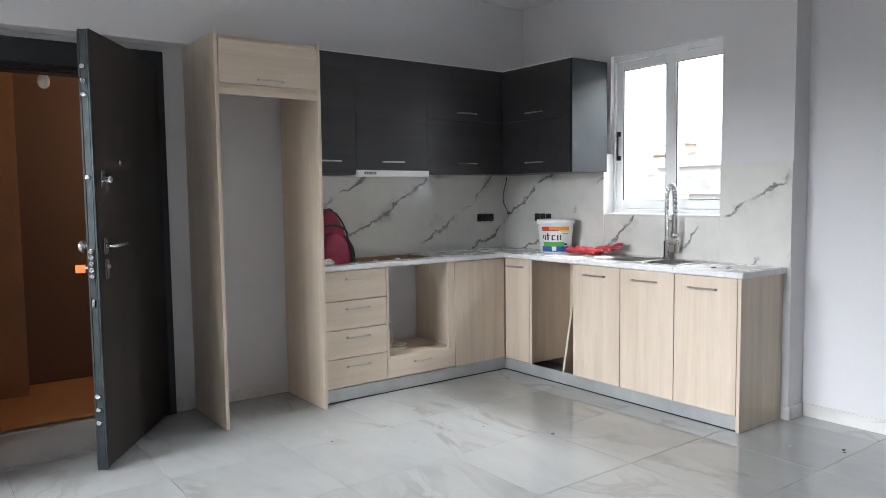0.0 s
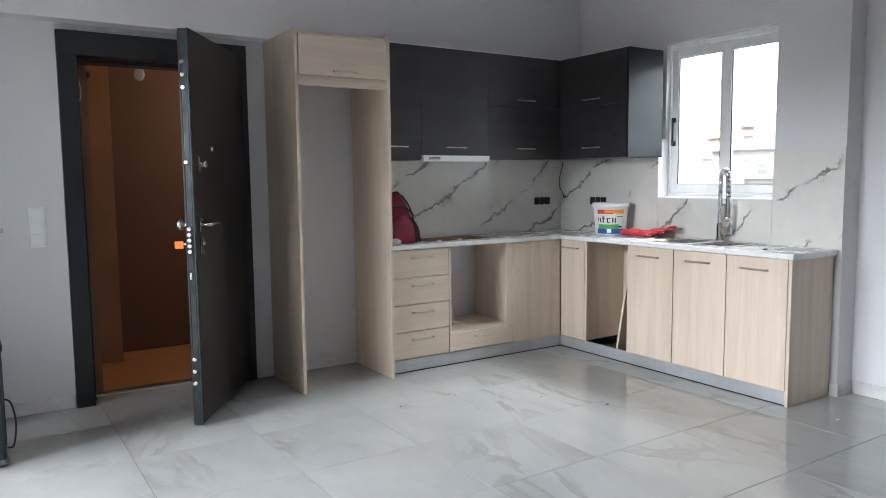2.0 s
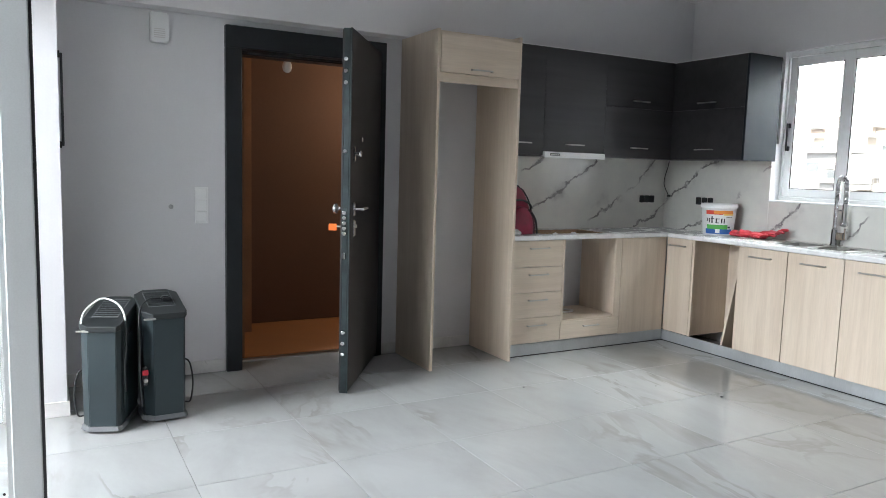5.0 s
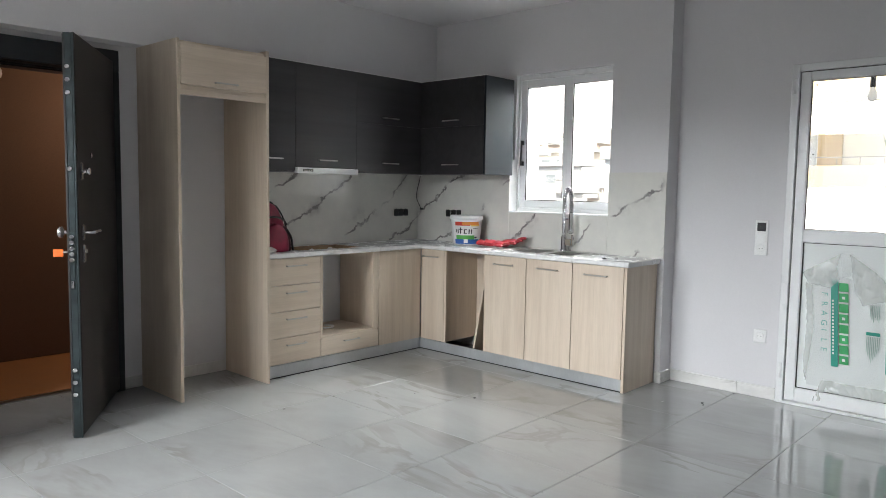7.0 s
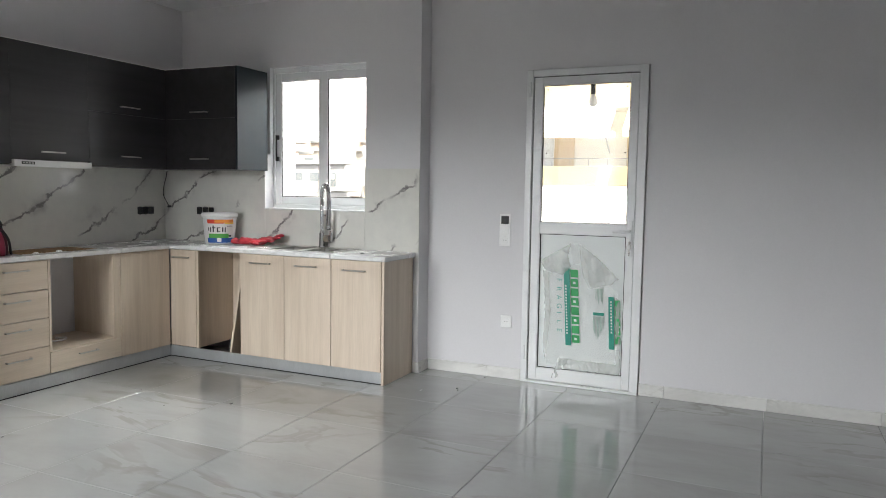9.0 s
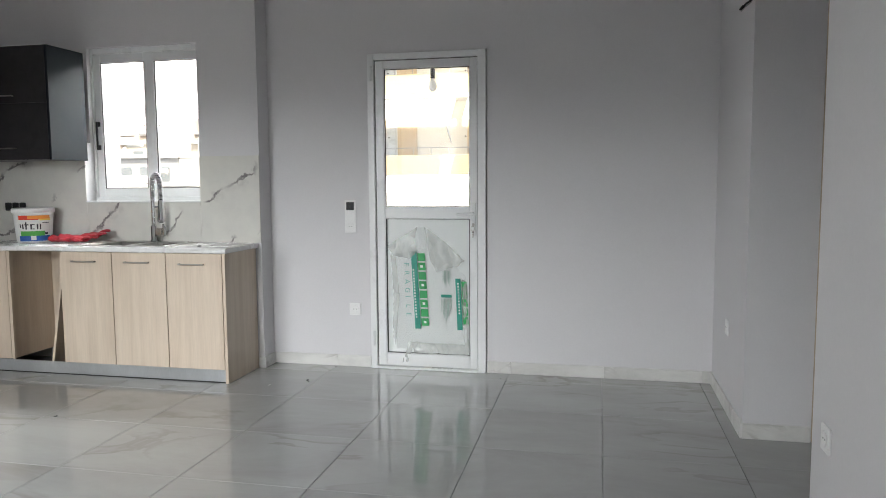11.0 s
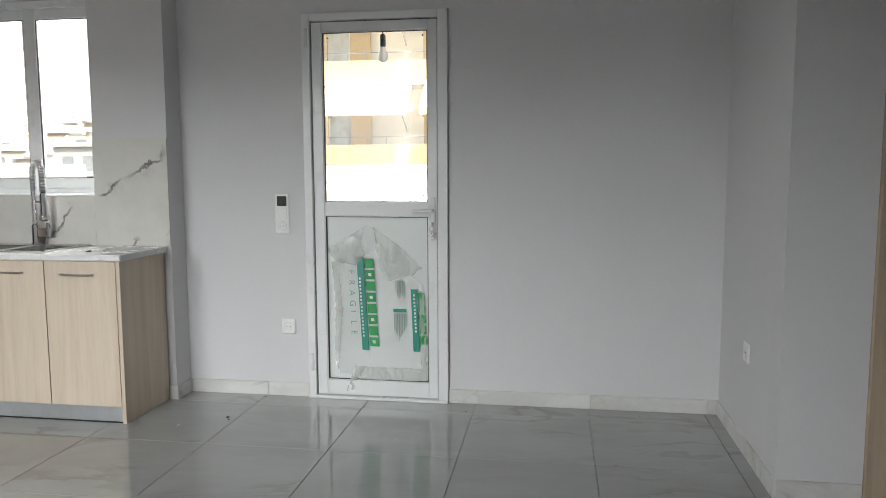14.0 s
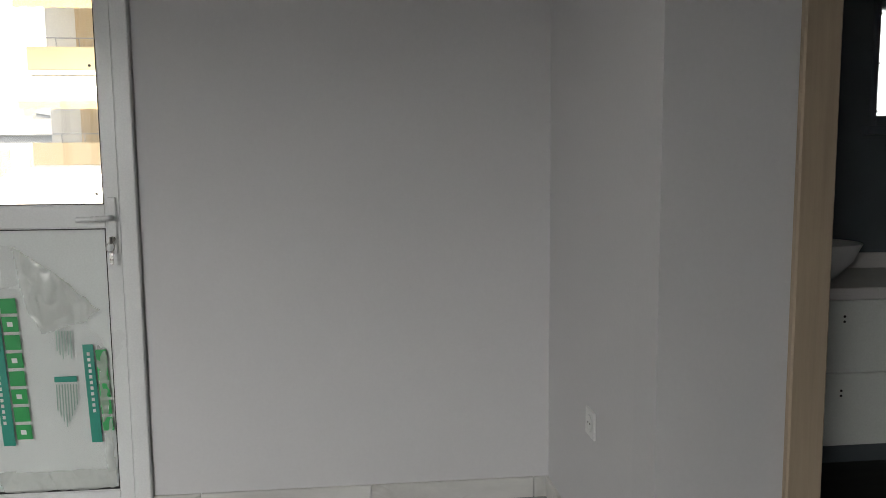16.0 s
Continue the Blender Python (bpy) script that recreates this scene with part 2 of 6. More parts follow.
def lathe(profile, centre=(0, 0, 0), seg=28, axis=2):
    """A profile of (radius, height) turned about an axis through centre."""
    bm = bmesh.new()
    rings = []
    for r, h in profile:
        ring = []
        for i in range(seg):
            a = 2 * math.pi * i / seg
            p = [r * math.cos(a), r * math.sin(a), h]
            if axis == 0:
                p = [p[2], p[0], p[1]]
            elif axis == 1:
                p = [p[0], p[2], p[1]]
            ring.append(bm.verts.new(Vector(p) + Vector(centre)))
        rings.append(ring)
    for lo, hi in zip(rings, rings[1:]):
        for i in range(seg):
            bm.faces.new((lo[i], lo[(i + 1) % seg], hi[(i + 1) % seg], hi[i]))
    for ring in (rings[0], rings[-1]):
        bm.faces.new(ring)
    bmesh.ops.recalc_face_normals(bm, faces=bm.faces)
    for f in bm.faces:
        f.smooth = len(f.verts) == 4
    return bm


def tube(points, radius, seg=10, smooth=6):
    """A round bar along a smooth line through the points."""
    pts = [Vector(p) for p in points]
    fine = []
    for i in range(len(pts) - 1):
        p0, p1, p2, p3 = pts[max(i - 1, 0)], pts[i], pts[i + 1], pts[min(i + 2, len(pts) - 1)]
        for k in range(smooth):
            t = k / smooth
            fine.append(0.5 * ((2 * p1) + (p2 - p0) * t + (2 * p0 - 5 * p1 + 4 * p2 - p3) * t * t + (3 * p1 - p0 - 3 * p2 + p3) * t ** 3))
    fine.append(pts[-1])
    bm = bmesh.new()
    rings, side = [], None
    for i, p in enumerate(fine):
        way = (fine[min(i + 1, len(fine) - 1)] - fine[max(i - 1, 0)]).normalized()
        side = way.orthogonal().normalized() if side is None else (side - way * side.dot(way)).normalized()
        up = way.cross(side)
        rings.append([bm.verts.new(p + radius * (side * math.cos(2 * math.pi * k / seg) + up * math.sin(2 * math.pi * k / seg))) for k in range(seg)])
    for lo, hi in zip(rings, rings[1:]):
        for k in range(seg):
            bm.faces.new((lo[k], lo[(k + 1) % seg], hi[(k + 1) % seg], hi[k]))
    bm.faces.new(rings[0])
    bm.faces.new(rings[-1])
    bmesh.ops.recalc_face_normals(bm, faces=bm.faces)
    for f in bm.faces:
        f.smooth = len(f.verts) == 4
    return bm


def link(name, bm, material, origin):
    mesh = bpy.data.meshes.new(name)
    bmesh.ops.translate(bm, verts=bm.verts, vec=-Vector(origin))
    bm.to_mesh(mesh)
    bm.free()
    mesh.materials.append(material)
    ob = new(name, mesh)
    ORIGIN[ob.name] = Vector(origin)
    return ob


def part(name, bm, material, parent, label=""):
    """One mesh under a thing or a part; bm is in the parent's own coordinates, as the thing was laid out."""
    ob = link(name, bm, material, ORIGIN[parent.name])
    ob.parent = parent
    return tagged(ob, label)


def thing(name, origin, label, category, group="", kind=""):
    ob = new(name)
    ob.location = origin
    ob.empty_display_size = 0.05
    ORIGIN[ob.name] = Vector(origin)
    return tagged(ob, label, category, group, kind)


def local_thing(name, m, label, category, group=""):
    """A thing laid out round its own zero and then set at the pose m."""
    ob = new(name)
    ob.empty_display_size = 0.05
    ob.matrix_world = m
    ORIGIN[ob.name] = Vector((0, 0, 0))
    return tagged(ob, label, category, group)


def structure(name, bm, material, label, category="wall"):
    return tagged(link(name, bm, material, (0, 0, 0)), label, category, kind="structure")


def solid(name, bm, material, origin, label, category, group=""):
    """A thing that is one mesh."""
    ob = link(name, bm, material, origin)
    ob.location = origin
    return tagged(ob, label, category, group)


# ---- the room: walls, floor and ceiling ----
CEIL_Z = 2.80
NY, WX, EX, SY, KX = 4.72, -1.35, 4.60, -0.72, 4.44   # kitchen wall, west wall, door wall, south walls, window wall
structure("wall_north", boxes((-0.31, 0.675, NY, 4.97, 0, 2.225), (1.65, 4.44, NY, 4.97, 0, 2.225), (0.675, 1.65, NY, 4.97, 2.13, 2.225),
          (-0.31, 4.519, 4.58, 4.96, 2.225, CEIL_Z)), WHITE_WALL, "white painted plaster wall with a beam over the entrance")
structure("wall_window", boxes((KX, 4.86, 2.29, 2.74, 0, CEIL_Z), (KX, 4.86, 3.67, 4.97, 0, 1.60), (4.52, 4.86, 3.67, 4.97, 1.60, 2.285), (KX, 4.86, 2.74, 3.67, 0, 1.165),
          (4.52, 4.86, 2.74, 4.97, 2.285, CEIL_Z)), WHITE_WALL, "white painted wall with the kitchen window recess")
structure("wall_east", boxes((EX, 4.86, 1.55, 2.29, 0, CEIL_Z), (EX, 4.86, -0.97, 0.732, 0, CEIL_Z), (EX, 4.86, 0.732, 1.55, 2.165, CEIL_Z)),
          WHITE_WALL, "white painted wall round the balcony door")
structure("wall_south", boxes((3.73, EX, -0.86, SY, 0, CEIL_Z)), WHITE_WALL, "white painted wall beside the bathroom")
structure("wall_bathroom", boxes((3.585, 3.73, -1.04, SY, 0, CEIL_Z), (3.585, 3.73, -1.92, -1.04, 2.13, CEIL_Z), (3.585, 3.73, -3.2, -1.92, 0, CEIL_Z)),
          WHITE_WALL, "white painted wall with the bathroom doorway")
structure("wall_corridor", boxes((WX, 2.40, -0.87, SY, 0, CEIL_Z), (2.25, 2.40, -3.2, -0.87, 0, CEIL_Z)), WHITE_WALL, "white painted wall at the corridor entry")
structure("wall_corridor_end", boxes((2.25, 6.2, -3.35, -3.2, 0, CEIL_Z)), WHITE_WALL, "white painted wall closing the corridor")
# Unseen wall; its bay from 2.05 to 3.03 is added to admit light.
structure("wall_west", boxes((-1.60, WX, 4.15, 4.19, 0, CEIL_Z), (-1.60, WX, -0.87, 2.05, 0, CEIL_Z), (-1.60, WX, 2.05, 4.15, 2.30, CEIL_Z)),
          WHITE_WALL, "unseen white painted wall with a doorway widened for light")
structure("wall_column", boxes((-0.60, -0.31, 4.19, 4.97, 0, CEIL_Z), (WX, -0.60, 4.19, 4.44, 2.25, CEIL_Z), (-1.60, WX, 4.19, 4.44, 0, CEIL_Z)),
          WHITE_WALL, "white painted column beside the glazed door")
structure("ceiling", boxes((-1.60, 6.2, -3.35, 4.97, CEIL_Z, 2.95)), CEIL, "white painted flat ceiling", "ceiling")
floor = structure("floor", boxes((-1.60, 4.86, -3.35, 4.97, -0.20, -0.006)), GROUT, "grey grouted marble tile floor", "floor")

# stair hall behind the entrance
structure("hall_wall_back", boxes((0.2, 3.2, 6.05, 6.2, 0, 2.9)), HALL_WALL, "brown plaster wall of the stair hall")
structure("hall_wall_west", boxes((0.55, 0.80, 4.97, 6.05, 0, 2.9), (0.80, 1.045, 5.75, 6.05, 0, 2.9)), HALL_SIDE, "tan plaster wall of the stair hall")
structure("hall_wall_east", boxes((2.6, 2.75, 4.97, 6.05, 0, 2.9)), HALL_WALL, "brown plaster side wall of the stair hall")
structure("hall_ceiling", boxes((0.2, 3.2, 4.97, 6.2, 2.9, 3.0)), HALL_WALL, "brown plaster ceiling of the stair hall", "ceiling")
structure("hall_floor", boxes((0.2, 3.2, 4.97, 6.2, -0.2, -0.004), (0.675, 1.65, 4.72, 4.97, -0.2, -0.004)), HALL_FLOOR, "orange screed floor of the stair hall", "floor")


# ---- skirting ----
def skirting(name, label, pieces):
    first = structure(name, boxes(pieces[0], bevel=0.0015), SKIRT, label, "baseboard")
    for p in pieces[1:]:
        part("skirting_piece", boxes(p, bevel=0.0015), SKIRT, first)


SK, SH = 0.012, 0.078
skirting("baseboard_east", "polished marble skirting under the balcony door wall", [
    (EX - SK, EX, 0.568, 0.732, 0, SH), (EX - SK, EX, -0.046, 0.566, 0, SH), (EX - SK, EX, -0.660, -0.048, 0, SH), (EX - SK, EX, SY, -0.662, 0, SH)])
skirting("baseboard_socket", "polished marble skirting beside the balcony door", [
    (EX - SK, EX, 1.553, 1.80, 0, SH), (EX - SK, EX, 1.802, 2.278, 0, SH), (4.4395, EX - SK, 2.278, 2.29, 0, SH), (4.428, 4.4395, 2.278, 2.330, 0, SH)])
skirting("baseboard_south", "polished marble skirting along the short wall", [
    (4.43, EX - SK, SY, SY + SK, 0, SH), (3.816, 4.428, SY, SY + SK, 0, SH), (3.574, 3.814, SY, SY + SK, 0, SH)])
skirting("baseboard_bathroom", "polished marble skirting beside the bathroom casing", [(3.573, 3.585, -1.036, SY, 0, SH)])
skirting("baseboard_north", "polished marble skirting beside the entrance", [
    (-0.31, 0.13, NY - SK, NY, 0, SH), (0.132, 0.612, NY - SK, NY, 0, SH), (1.706, 1.822, NY - SK, NY, 0, SH), (1.845, 2.45, NY - SK, NY, 0, SH)])
skirting("baseboard_column", "polished marble skirting round the column", [
    (-0.60, -0.298, 4.178, 4.19, 0, SH), (-0.31, -0.298, 4.19, NY - SK, 0, SH)])
skirting("baseboard_corridor", "polished marble skirting at the corridor entry", [
    (WX, 1.36, SY, SY + SK, 0, SH), (1.362, 2.412, SY, SY + SK, 0, SH), (2.40, 2.412, -3.2, SY, 0, SH)])


# ---- entrance door ----
def entrance_door():
    d = thing("door_1", (1.16, 4.72, 0), "black steel entrance door frame standing in the white wall", "door", kind="structure")
    y0, y1 = 4.675, 4.93
    part("frame_post", boxes((0.617, 0.715, y0, 4.72, 0, 2.05), (0.675, 0.715, 4.72, y1, 0, 2.05), (0.715, 0.735, 4.79, y1, 0, 2.05), bevel=0.003), BLACK_STEEL, d)
    part("frame_post", boxes((1.628, 1.700, y0, 4.72, 0, 2.05), (1.628, 1.65, 4.72, y1, 0, 2.05), bevel=0.003), BLACK_STEEL, d)
    part("frame_head", boxes((0.617, 1.700, y0, 4.72, 2.05, 2.184), (0.675, 1.65, 4.72, y1, 2.05, 2.13), (0.735, 1.628, 4.80, y1, 2.03, 2.05), bevel=0.003), BLACK_STEEL, d)
    part("threshold", boxes((0.715, 1.628, 4.87, y1, -0.02, 0.012), bevel=0.003), NICKEL, d)
    part("weather_strip", boxes((0.717, 0.727, 4.725, 4.737, 0.02, 2.04), (0.727, 1.62, 4.725, 4.737, 2.030, 2.04)), GASKET, d)
    for z in (0.20, 0.28, 1.02, 1.10, 1.86, 1.94):
        part("bolt_keeper", boxes((0.7145, 0.7165, 4.745, 4.765, z, z + 0.035)), GASKET, d)
    part("strike_plate", boxes((0.7145, 0.718, 4.74, 4.77, 0.96, 1.05), bevel=0.001), NICKEL, d)

    ang = math.degrees(math.atan2(-0.767, -0.523))
    w, th, h = 0.925, 0.058, 2.105
    leaf = local_thing("entrance_door_leaf", pose(1.668, 4.685, 0.008, 0, 0, ang), "dark brown security door leaf with steel edge, standing open", "door")
    part("core", boxes((0.004, w - 0.004, -th + 0.006, -0.012, 0, h - 0.004), bevel=0.002), EDGE_STEEL, leaf, "scuffed green-black steel edge")
    part("inner_skin", boxes((0.0, w - 0.012, -0.012, 0.0, 0.012, h), bevel=0.002), BLACK_DOOR, leaf, "dark brown laminate face")
    part("outer_skin", boxes((0.02, w - 0.014, -th, -th + 0.006, 0.01, h - 0.01), bevel=0.001), BLACK_DOOR, leaf)
    part("edge_strip", boxes((w - 0.012, w - 0.004, -0.012, -0.004, 0.0, h - 0.004)), EDGE_STEEL, leaf, "narrow metal trim strip")
    part("seal", boxes((w - 0.0045, w - 0.0005, -th + 0.008, -th + 0.014, 0.02, h - 0.03)), GASKET, leaf)
    for z in (0.235, 0.30, 0.365, 0.945, 0.975, 1.005, 1.035, 1.065, 1.415, 1.80, 1.865, 1.93):
        pin = part("lock_bolt", lathe([(0.0125, 0), (0.0125, 0.010), (0.009, 0.013)], (w - 0.004, -0.033, z), 14, axis=0), CHROME, leaf, "bright round steel bolt")
        pin.name = "lock_bolt"
    part("latch", boxes((w - 0.004, w + 0.006, -0.040, -0.026, 0.795, 0.835), bevel=0.003), CHROME, leaf)
    part("lock_plate", boxes((w - 0.004, w - 0.002, -0.046, -0.020, 0.85, 1.09)), EDGE_STEEL, leaf)
    hx = w - 0.075
    ros = part("handle_plate", boxes((hx - 0.02, hx + 0.02, 0.0, 0.012, 1.045, 1.125), bevel=0.005, seg=2), CHROME, leaf)
    part("lever", tube([(hx, 0.010, 1.085), (hx, 0.05, 1.085), (hx - 0.012, 0.060, 1.086), (hx - 0.06, 0.062, 1.088), (hx - 0.13, 0.058, 1.086)], 0.0095), CHROME, ros)
    cyl = part("cylinder_plate", boxes((hx - 0.02, hx + 0.02, 0.0, 0.014, 0.925, 1.02), bevel=0.006, seg=2), CHROME, leaf)
    part("cylinder", lathe([(0.010, 0), (0.010, 0.012)], (hx, 0.012, 0.985), 14, axis=1), NICKEL, cyl)
    top = part("thumb_turn_plate", boxes((hx - 0.018, hx + 0.018, 0.0, 0.010, 1.36, 1.45), bevel=0.007, seg=2), CHROME, leaf)
    part("thumb_turn", lathe([(0.012, 0), (0.012, 0.018), (0.018, 0.022), (0.018, 0.034), (0.014, 0.038)], (hx, 0.010, 1.405), 16, axis=1), CHROME, top)
    part("peephole", lathe([(0.014, 0), (0.014, 0.004), (0.009, 0.006)], (w / 2 + 0.16, 0.0, 1.495), 16, axis=1), CHROME, leaf)
    part("outer_knob", lathe([(0.022, 0), (0.022, -0.008), (0.012, -0.012), (0.012, -0.03), (0.03, -0.036), (0.032, -0.052), (0.022, -0.06)], (hx, -th, 1.085), 18, axis=1), CHROME, leaf)
    key = part("key", boxes((hx - 0.003, hx + 0.003, -th - 0.045, -th, 0.975, 0.985)), NICKEL, leaf)
    part("key_tag", boxes((hx - 0.004, hx + 0.004, -th - 0.085, -th - 0.035, 0.955, 0.995), bevel=0.003), surface("orange_tag_plastic", (0.85, 0.16, 0.02), 0.4), key, "bright orange plastic key tag")
    for z in (0.25, 1.05, 1.85):
        part("hinge", lathe([(0.011, 0), (0.011, 0.10)], (-0.004, 0.004, z), 12), BLACK_STEEL, leaf)


entrance_door()


# ---- kitchen window ----
def kitchen_window():
    w = thing("window_1", (4.58, 3.27, 1.165), "white two-pane sliding window over the sink", "window", kind="structure")
    x0, x1 = 4.55, 4.64
    part("window_frame", boxes((x0, x1, 2.742, 2.775, 1.166, 2.283), (x0, x1, 3.652, 3.668, 1.166, 2.283), (x0, x1, 2.775, 3.652, 2.243, 2.283), (x0, x1, 2.775, 3.652, 1.166, 1.205), bevel=0.004), PVC, w)
    part("sill", boxes((4.428, 4.549, 2.742, 3.660, 1.1655, 1.176), bevel=0.003), PVC, w)
    for ya, yb, ga, gb, xa in ((2.772, 3.196, 2.800, 3.155, 4.566), (3.19, 3.652, 3.236, 3.596, 4.566)):
        s = part("sash", boxes((xa, xa + 0.04, ya, ga, 1.205, 2.243), (xa, xa + 0.04, gb, yb, 1.205, 2.243), (xa, xa + 0.04, ga, gb, 2.182, 2.243), (xa, xa + 0.04, ga, gb, 1.205, 1.265), bevel=0.003), PVC, w)
        part("gasket", boxes((xa + 0.004, xa + 0.012, ga, ga + 0.005, 1.265, 2.182), (xa + 0.004, xa + 0.012, gb - 0.005, gb, 1.265, 2.182),
                             (xa + 0.004, xa + 0.012, ga, gb, 1.265, 1.270), (xa + 0.004, xa + 0.012, ga, gb, 2.177, 2.182)), GASKET, s)
        g = part("pane", boxes((xa + 0.014, xa + 0.020, ga - 0.004, gb + 0.004, 1.262, 2.186)), GLASS, s)
        g.visible_shadow = False
        for zz in (1.30, 1.72, 2.14):
            for yy in (ga + 0.02, gb - 0.02):
                part("glass_spacer", lathe([(0.004, 0), (0.004, 0.002)], (xa + 0.011, yy, zz), 8, axis=0), GASKET, s)
    h = part("handle", boxes((4.548, 4.566, 3.612, 3.640, 1.55, 1.585), (4.548, 4.566, 3.612, 3.640, 1.72, 1.755), (4.535, 4.548, 3.620, 3.632, 1.55, 1.755), bevel=0.003), PLASTIC_B, w, "black pull handle")
    part("handle", boxes((4.552, 4.566, 2.776, 2.790, 1.53, 1.80), (4.540, 4.552, 2.778, 2.786, 1.55, 1.78), bevel=0.002), NICKEL, w, "slim grey latch")


kitchen_window()


# ---- balcony door ----
def balcony_door():
    d = thing("door_2", (4.62, 1.15, 0), "white aluminium balcony door with glass above and panel below, closed", "door", kind="structure")
    xf = 4.574
    part("door_frame", boxes((xf, 4.68, 0.735, 0.790, 0, 2.160), (xf, 4.68, 1.502, 1.547, 0, 2.160), (xf, 4.68, 0.790, 1.502, 2.118, 2.160), bevel=0.003), PVC, d)
    part("threshold", boxes((4.566, 4.70, 0.735, 1.547, 0.0, 0.016), bevel=0.003), PVC, d)
    xa, xb = 4.592, 4.64
    leaf = part("leaf", boxes((xa, xb, 0.795, 0.845, 0.020, 2.113), (xa, xb, 1.438, 1.497, 0.020, 2.113), (xa, xb, 0.845, 1.438, 2.060, 2.113),
                              (xa, xb, 0.845, 1.438, 1.050, 1.126), (xa, xb, 0.845, 1.438, 0.020, 0.106), bevel=0.003), PVC, d)
    # Black strips paint the dark of the narrow gaps round the leaf.
    part("gap_seal", boxes((4.604, 4.63, 0.790, 0.795, 0.020, 2.113), (4.604, 4.63, 1.497, 1.502, 0.020, 2.113), (4.604, 4.63, 0.790, 1.502, 2.113, 2.118)), GASKET, d)
    bead = 0.003
    for z0, z1 in ((1.126, 2.060), (0.106, 1.050)):
        part("bead", boxes((xa + 0.006, xa + 0.022, 0.845, 0.845 + bead, z0, z1), (xa + 0.006, xa + 0.022, 1.438 - bead, 1.438, z0, z1),
                           (xa + 0.006, xa + 0.022, 0.845 + bead, 1.438 - bead, z0, z0 + bead), (xa + 0.006, xa + 0.022, 0.845 + bead, 1.438 - bead, z1 - bead, z1)), PVC, leaf)
        part("gasket", boxes((xa + 0.010, xa + 0.020, 0.848, 0.853, z0 + bead, z1 - bead), (xa + 0.010, xa + 0.020, 1.430, 1.435, z0 + bead, z1 - bead),
                             (xa + 0.010, xa + 0.020, 0.848, 1.435, z0 + bead, z0 + bead + 0.004), (xa + 0.010, xa + 0.020, 0.848, 1.435, z1 - bead - 0.004, z1 - bead)), GASKET, leaf)
    pane = part("pane", boxes((4.612, 4.618, 0.850, 1.433, 1.130, 2.056)), GLASS, leaf)
    pane.visible_shadow = False
    for zz in (1.165, 1.60, 2.03):
        for yy in (0.875, 1.408):
            part("glass_spacer", lathe([(0.005, 0), (0.005, 0.002)], (4.609, yy, zz), 8, axis=0), GASKET, leaf)
    part("panel", boxes((4.612, 4.628, 0.850, 1.433, 0.110, 1.046)), PANEL, leaf, "smooth grey-white lower panel")
    plate = part("handle_plate", boxes((4.582, 4.592, 0.806, 0.834, 0.960, 1.155), bevel=0.003), PVC, leaf)
    part("lever", tube([(4.584, 0.820, 1.085), (4.552, 0.820, 1.085), (4.545, 0.832, 1.084), (4.545, 0.875, 1.082), (4.547, 0.925, 1.080)], 0.009), PVC, plate)
    cyl = part("cylinder", lathe([(0.009, -0.006), (0.009, 0.004)], (4.580, 0.820, 1.01), 12, axis=0), NICKEL, plate)
    part("key", boxes((4.545, 4.578, 0.8185, 0.8215, 0.995, 1.020), bevel=0.001), NICKEL, plate)
    part("key_ring", tube([(4.552 + 0.006 * math.sin(a), 0.820 + 0.013 * math.cos(a), 0.985 + 0.017 * math.sin(a)) for a in [i * math.pi / 4 for i in range(9)]], 0.0016, 6, 3), NICKEL, plate)
    part("spare_key", boxes((4.552, 4.556, 0.812, 0.824, 0.925, 0.972), bevel=0.001), NICKEL, plate)
    for z in (0.16, 1.98):
        part("hinge", lathe([(0.011, 0), (0.011, 0.10)], (4.580, 1.522, z), 12), PVC, d)


balcony_door()


# ---- glazed balcony leaf standing open, and the glazing beside the column ----
def glazed_leaf():
    """Stiles and rails round one tall pane; local x runs from the hinge."""
    w, h, t = 0.92, 2.22, 0.055
    leaf = local_thing("glazed_door_leaf", pose(-1.338, 3.012, 0.02, 0, 0, -2.0), "tall white glazed balcony door leaf standing open", "door")
    part("leaf_frame", boxes((0, 0.095, -t, 0, 0, h), (w - 0.095, w, -t, 0, 0, h), (0.095, w - 0.095, -t, 0, 0, 0.075), (0.095, w - 0.095, -t, 0, h - 0.095, h), bevel=0.004), LEAF_SHADE, leaf)
    part("seal", boxes((w, w + 0.010, -t + 0.004, -t + 0.024, 0.01, h - 0.01), (w, w + 0.006, -0.020, -0.004, 0.01, h - 0.01), (w - 0.05, w + 0.012, -t + 0.004, -0.006, -0.012, 0.0)), GASKET, leaf, "black rubber seal")
    part("bead", boxes((0.095, 0.110, -t + 0.010, -t + 0.022, 0.075, h - 0.095), (w - 0.110, w - 0.095, -t + 0.010, -t + 0.022, 0.075, h - 0.095), (0.110, w - 0.110, -t + 0.010, -t + 0.022, 0.075, 0.090)), LEAF_SHADE, leaf)
    g = part("pane", boxes((0.094, w - 0.094, -t + 0.024, -t + 0.030, 0.074, h - 0.094)), GLASS, leaf)
    g.visible_shadow = False
    for z in (0.115, 0.85, 1.55):
        part("glass_spacer", lathe([(0.005, 0), (0.005, 0.002)], (w - 0.125, -t + 0.021, z), 8, axis=1), GASKET, leaf)


glazed_leaf()


